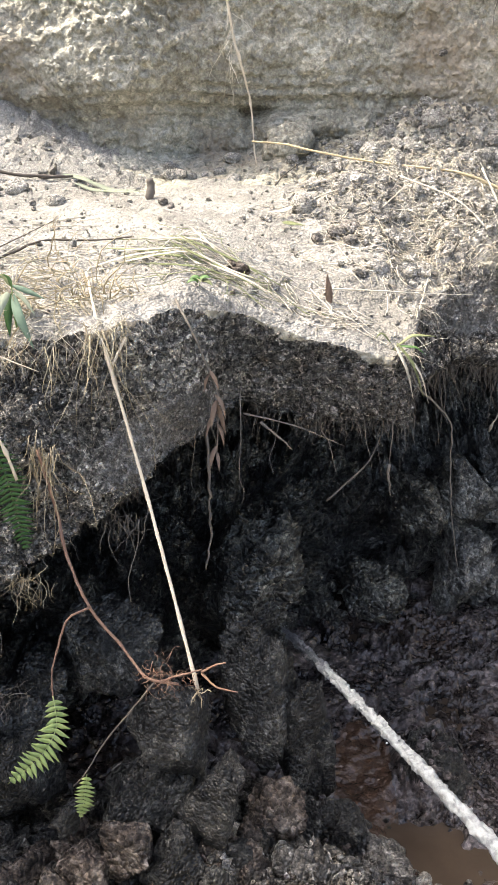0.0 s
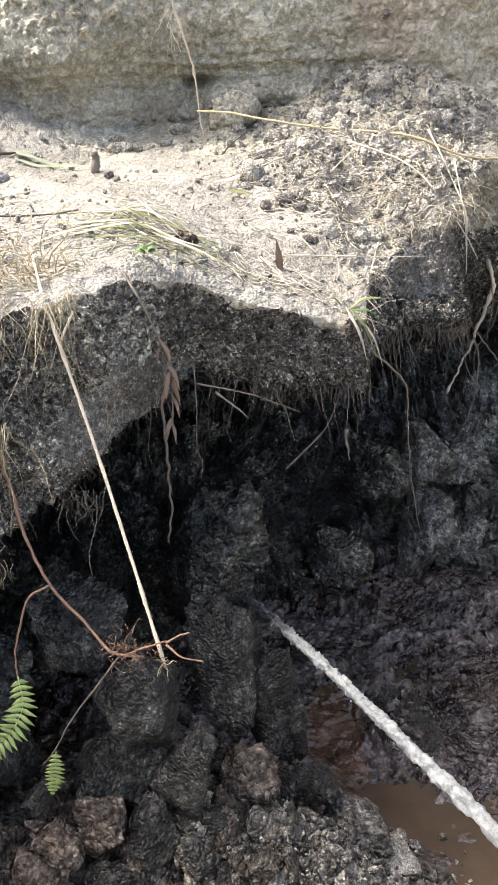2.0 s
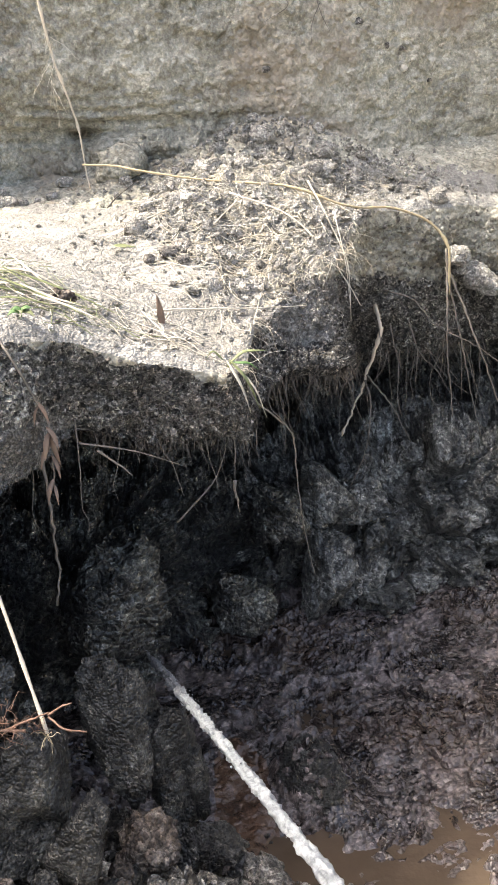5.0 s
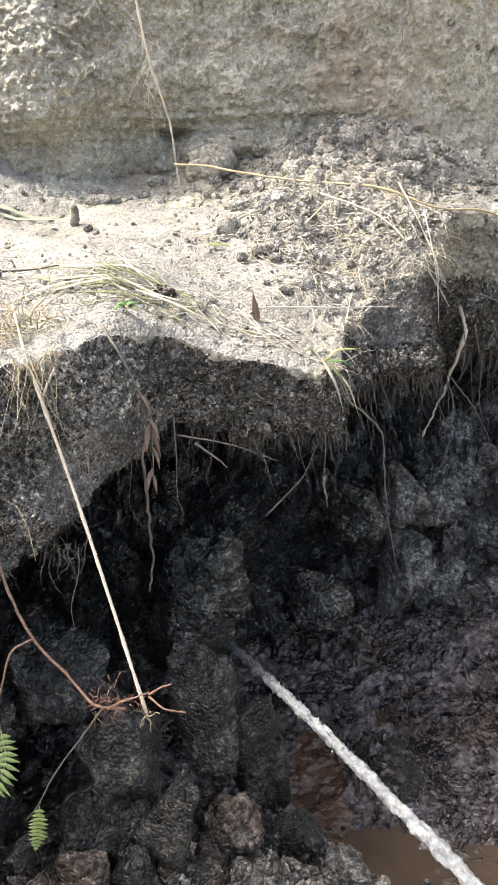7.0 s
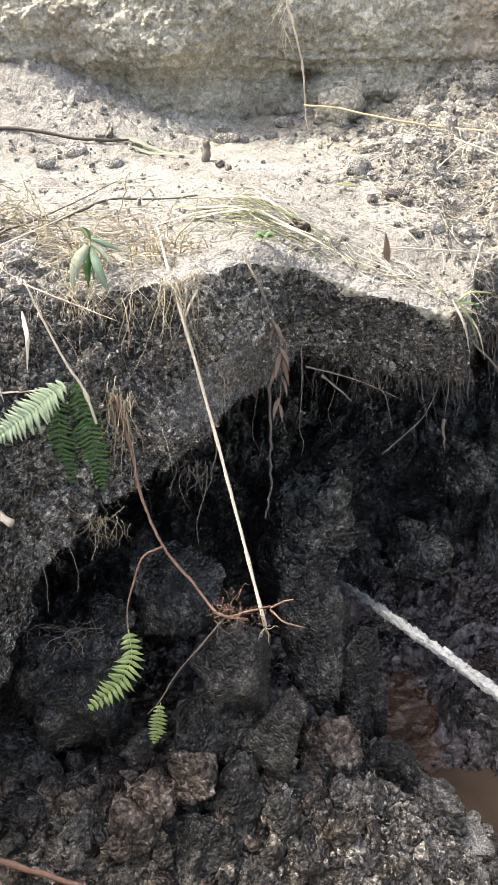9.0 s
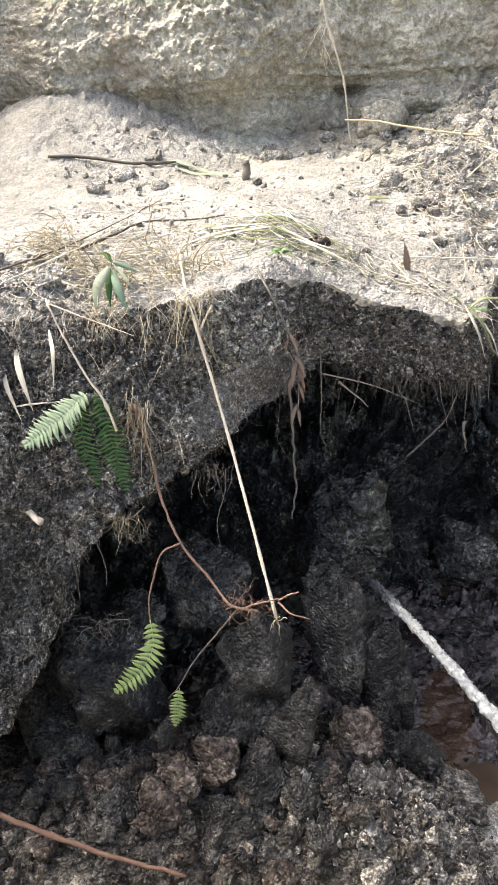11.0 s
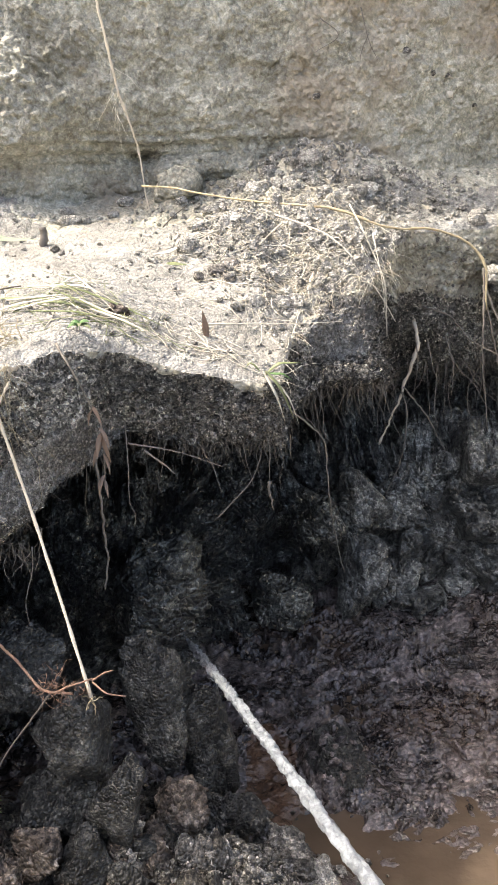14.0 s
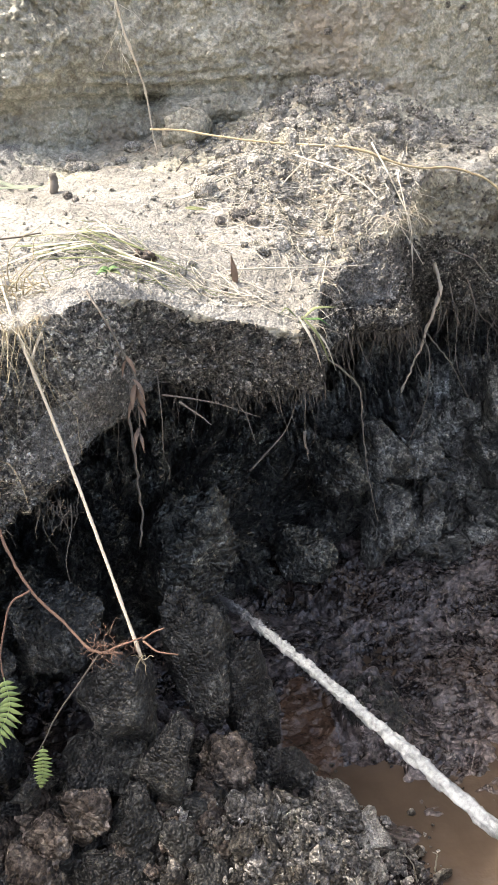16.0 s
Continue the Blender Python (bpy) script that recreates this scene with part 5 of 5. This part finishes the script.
for pts, rad in (([(1.14, 4.5, 1.98), (1.208, 4.35, 1.80), (1.264, 4.20, 1.585), (1.268, 4.18, 1.344)], .006), ([(1.22, 4.3, 1.85), (1.24, 4.15, 1.6), (1.25, 4.12, 1.42)], .004), ([(.92, 4.25, 1.72), (.80, 3.9, 1.62), (.69, 3.55, 1.53)], .0065), ([(.90, 4.2, 1.70), (.75, 3.85, 1.58), (.70, 3.6, 1.52)], .0045), ([(.29, 3.466, 1.645), (.584, 3.50, 1.62), (.951, 3.72, 1.55)], .0045), ([(.75, 4.5, 1.95), (1.0, 4.3, 1.85), (1.2, 4.1, 1.6), (1.28, 4.05, 1.45)], .006), ([(.6, 4.3, 1.8), (.85, 4.5, 1.95), (1.0, 4.55, 2.0)], .0045)):
    stalk_thing("long_straw", nearer(pts), rad * .8, M_STRAW, "pale dry straw hanging down the mound's front", "straw", count=20, knots=2)
stalk_thing("dark_twig", on_ledge([(-1.6, 4.8), (-1.394, 4.78), (-1.096, 4.742), (-.871, 4.778)], .02), .011, M_TWIG, "dark bent twig lying on the pale soil", "twig", count=22, knots=3, tip=.6)
stalk_thing("dark_twig", on_ledge([(-.95, 2.8), (-.808, 3.2), (-.732, 3.38), (-.56, 3.39), (-.404, 3.361)], .02), .007, M_TWIG, "dark thin twig lying on the ledge", "twig", count=24, knots=3)
stalk_thing("dark_twig", on_ledge([(-1.1, 2.5), (-.9, 2.9), (-.72, 3.6)], .05), .0035, M_TWIG, "dark thin twig lying on the ledge", "twig", count=20)
stalk_thing("stump", on_ledge([(-.453, 4.476)], -.02) + on_ledge([(-.45, 4.476)], .09), .022, M_ROOT, "short dark stump standing in the pale soil", "stump", tip=.8, count=8, sides=10)


def pebble(name, seed, x, y, size, material, label, sink=.3, category="stone"):
    verts, faces = clod_shape(seed, 3, facets=8, rough=.1, round_off=.3)
    ob = mesh_ob(name, verts * np.array(size) * .5, faces, material)
    ob.matrix_world = pose(x, y, height_of(x, y) + size[2] * (.5 - sink), 0, 0, seed * 37)
    return tagged(ob, label, category, "stones on the ledge")


pebble("stone", 71, .275, 4.24, (.13, .12, .115), M_CRUMB, "grey brown stone lying on the pale soil")
pebble("earth_lump", 72, .315, 3.93, (.065, .065, .06), M_LUMP, "dark round lump of earth on the pale soil", .25, "clod")
pebble("earth_lump", 77, .47, 4.06, (.11, .09, .08), M_LUMP, "dark crumbly lump of earth on the pale soil", .35, "clod")
pebble("earth_lump", 78, .455, 3.92, (.07, .07, .055), M_LUMP, "dark crumbly lump of earth on the pale soil", .3, "clod")
pebble("earth_lump", 73, .405, 3.99, (.10, .09, .075), M_LUMP, "dark round lump of earth on the pale soil", .3, "clod")
pebble("stone", 74, -.024, 3.24, (.10, .08, .075), M_BROWN, "buff stone half sunk in the pale soil")
pebble("earth_lump", 75, -.368, 4.25, (.05, .05, .05), M_LUMP, "dark round lump of earth on the pale soil", .2, "clod")
pebble("earth_lump", 76, -.323, 4.13, (.04, .04, .04), M_LUMP, "dark round lump of earth on the pale soil", .2, "clod")
r2 = np.random.default_rng(77)
MORE = [(float(r2.normal(1.25, .45)), float(r2.uniform(4.9, 5.45)), float(r2.uniform(.05, .14))) for _ in range(26)] + [(float(r2.uniform(-1.2, .9)), float(r2.uniform(5.1, 5.5)), float(r2.uniform(.04, .10))) for _ in range(18)]
for k, (a, b, s) in enumerate(MORE + [(.1, 3.25, .07), (.02, 3.1, .05), (.16, 3.12, .045), (.55, 3.7, .09), (.48, 4.45, .12), (.35, 4.6, .1), (.75, 5.15, .12), (1.05, 5.3, .15), (1.4, 5.25, .1), (.28, 5.50, .31), (-.35, 5.1, .10), (-.05, 5.1, .08), (-1.1, 4.55, .12), (-.9, 4.4, .09), (-1.2, 4.3, .1), (1.55, 5.2, .08), (1.2, 5.0, .09), (.9, 5.1, .08)]):
    pebble("soil_clod", 80 + k, a, b, (s * 1.2, s, s * .9), M_WALL if s > .3 else M_CRUMB, "pale crumbly clod of soil lying on the ledge", .35, "clod")


for seed, place, size in ((131, (2.03, 4.77, 1.50), (.16, .14, .12)), (132, (2.18, 4.76, 1.36), (.22, .16, .2)), (133, (2.10, 4.80, 1.42), (.14, .12, .12))):
    verts, faces = clod_shape(seed, 4, facets=8, rough=.14, round_off=.1)
    ob = mesh_ob("soil_clod", verts * np.array(size) * .5, faces, M_CRUMB)
    ob.matrix_world = pose(*place, 0, 0, seed * 31)
    tagged(ob, "pale crumbly clod held by roots on the bank's face", "clod")


def ledge_leaf(pts, width, material, label, normal=(0, -.3, 1)):
    v, f = leaf(pts, width, normal, fold=.3)
    return tagged(mesh_ob("fallen_leaf", v, f, material), label, "leaf")


ledge_leaf([(.318, 3.34, 1.61), (.313, 3.335, 1.67), (.306, 3.33, 1.735)], .028, M_DEAD, "dark brown dead leaf standing upright in the soil", (.2, -1, 0))
seedling = stalk_thing("seedling", on_ledge([(-.15, 2.95), (-.148, 2.946)], -.005) + [(-.145, 2.94, height_of(-.15, 2.95) + .02)], .0016, M_GREEN, "tiny bright green seedling on the brow", "plant", count=5)
for k in range(7):
    w = k * 2.4
    c = np.array((-.145, 2.94, height_of(-.15, 2.95) + .02))
    d = np.array((math.cos(w), .6 * math.sin(w) - .3, .25 - .1 * k)) * (.036 + .008 * (k % 3))
    v, f = leaf([c, c + d * .55 + (0, 0, .006), c + d], .021, (0, -.4, 1), fold=.3)
    mesh_ob("leaf", v, f, M_PALEGREEN if k % 3 == 2 else M_GREEN, seedling)
ledge_leaf(on_ledge([(.17, 4.06), (.215, 4.04), (.27, 4.05)], .02), .035, M_PALEGREEN, "yellow green leaf beside a stone")
ledge_leaf(on_ledge([(.23, 4.24), (.17, 4.2), (.10, 4.17)], .03), .03, M_STRAW, "curled dry leaf beside a stone")
for a, b, c, w in ((-.82, 4.76, 0.0, .035), (-.74, 4.66, .15, .03), (-.66, 4.70, -.2, .028), (-.60, 4.60, .3, .022)):
    ledge_leaf(on_ledge([(a - .11, b + .05 - .1 * c), (a, b), (a + .13, b - .06 + .12 * c)], .018), w, M_DUSTY, "dusty grey green blade lying flat on the soil")
for k in range(13):
    a, b, w = -.36 + .03 * k, 3.12 + r.uniform(-.10, .2), r.normal(-.2, .55)
    c = r.uniform(.10, .2)
    ledge_leaf(on_ledge([(a - c * math.cos(w), b - c * math.sin(w)), (a, b), (a + c * math.cos(w), b + c * math.sin(w))], .015 + .002 * k), r.uniform(.008, .015), M_PALEGREEN if k % 2 else M_STRAW, "wilted long grass blade lying on the ledge")

# stalk hanging down the cliff, small stones in it
wall_stalk = stalk_thing("hanging_stalk", [(-.16, 5.36, 3.36), (-.12, 5.35, 3.1), (-.079, 5.33, 2.834), (-.039, 5.33, 2.587), (.004, 5.33, 2.431), (.048, 5.36, 2.24), (.062, 5.36, 2.028), (.076, 5.33, 1.93)], .009, M_STICK, "pale dry stalk hanging down the cliff", "stalk", tip=.45, count=40, knots=5)
v, f = [], []
for k in range(14):
    tube_data(wander((-.07 + .03 * r.random(), 5.33, 2.75 - .3 * r.random()), (r.normal(0, .3), -.1, -.9), r.uniform(.08, .25), 8, .2, .1, r), .0022 * np.linspace(1, .4, 8), 4, v, f)
mesh_ob("fibres", v, f, M_STRAW, wall_stalk, "frayed pale fibres")


def wall_at(x, z):
    i = int(np.searchsorted(XS, x))
    return float(np.interp(z, WALL[i][:, 2], WALL[i][:, 1]))


for k, (a, z, s, mat, label) in enumerate([(1.75, 2.75, .05, M_PALE, "small white pebble stuck in the cliff"), (2.05, 2.48, .06, M_STRAW, "yellow leaf bit stuck to the cliff"), (2.24, 2.40, .04, M_PALE, "small white pebble stuck in the cliff"), (2.04, 2.59, .05, M_PALE, "small white pebble stuck in the cliff"), (1.16, 2.51, .06, M_LUMP, "dark stone stuck in the cliff"), (1.93, 2.61, .05, M_LUMP, "dark stone stuck in the cliff")]):
    verts, faces = clod_shape(120 + k, 3, facets=7, rough=.1)
    ob = mesh_ob("pebble", verts * np.array((s * 1.2, s * .7, s * .8)) * .5, faces, mat)
    ob.matrix_world = pose(a, wall_at(a, z) - .005, z, 0, 0, k * 50)
    tagged(ob, label, "stone", "pebbles in the cliff")
for pts, rad in (([(1.2, 5.5, 2.95), (1.3, 5.5, 2.85), (1.16, 5.5, 2.76)], .004), ([(1.45, 5.5, 3.0), (1.5, 5.5, 2.8), (1.55, 5.52, 2.70)], .004), ([(1.5, 5.5, 2.85), (1.44, 5.52, 2.72), (1.43, 5.52, 2.62)], .003)):
    stalk_thing("cliff_root", [(a, wall_at(a, c) - .03, c) for a, b, c in pts], rad, M_ROOT, "thin root lying on the cliff face", "root", count=14)

# more growth on the near end of the bank
for pts, w in (([(-0.936, 2.319, 1.674), (-0.903, 2.242, 1.608), (-0.87, 2.209, 1.498)], .02), ([(-0.98, 2.297, 1.652), (-0.936, 2.209, 1.564), (-0.903, 2.187, 1.476)], .016), ([(-0.826, 2.341, 1.718), (-0.798, 2.264, 1.652), (-0.804, 2.242, 1.564)], .013)):
    v, f = leaf(pts, w, (.2, -1, .3), fold=.5)
    tagged(mesh_ob("drooping_leaf", v, f, M_STRAW), "pale dry drooping blade on the bank", "leaf")
stalk_thing("dry_stalk", [(-1.018, 2.21, 1.503), (-0.856, 2.221, 1.52), (-0.726, 2.275, 1.514)], .004, M_STICK, "thin dry stalk lying across the bank", "stalk", count=16)
stalk_thing("dry_stalk", [(-.85, 2.42, 1.785), (-.745, 2.40, 1.746), (-.565, 2.37, 1.68)], .003, M_STICK, "thin dry stalk lying across the bank", "stalk", count=16)
stalk_thing("dry_stalk", [(-.90, 2.2, 1.90), (-.72, 2.8, 1.93), (-.64, 3.1, 1.98)], .003, M_STRAW, "thin dry stalk leaning over the ledge", "stalk", count=16)
v, f = [], []
for k in range(40):
    s = np.array((-.74, 2.17, .74)) + r.normal(0, 1, 3) * (.06, .02, .02)
    tube_data(wander(s, (r.normal(0, .7), -.5, r.normal(.3, .5)), r.uniform(.04, .12), 8, .4, .18, r), .0014 * np.linspace(1, .4, 8), 4, v, f)
tagged(mesh_ob("root_tuft", v, f, M_ROOT), "small tuft of dry roots on top of the dark mound", "roots", kind="stuff")

# weeds at the water's edge
for pts in ([(.72, 2.12, -.33), (.70, 2.1, -.22), (.66, 2.08, -.13)], [(.80, 2.16, -.34), (.80, 2.14, -.24), (.77, 2.1, -.17)], [(.20, 1.95, .0), (.25, 1.9, .07), (.24, 1.85, .15)]):
    stalk_thing("water_weed", pts, .0035, M_STRAW, "thin dry stem standing at the water's edge", "stalk", count=14)
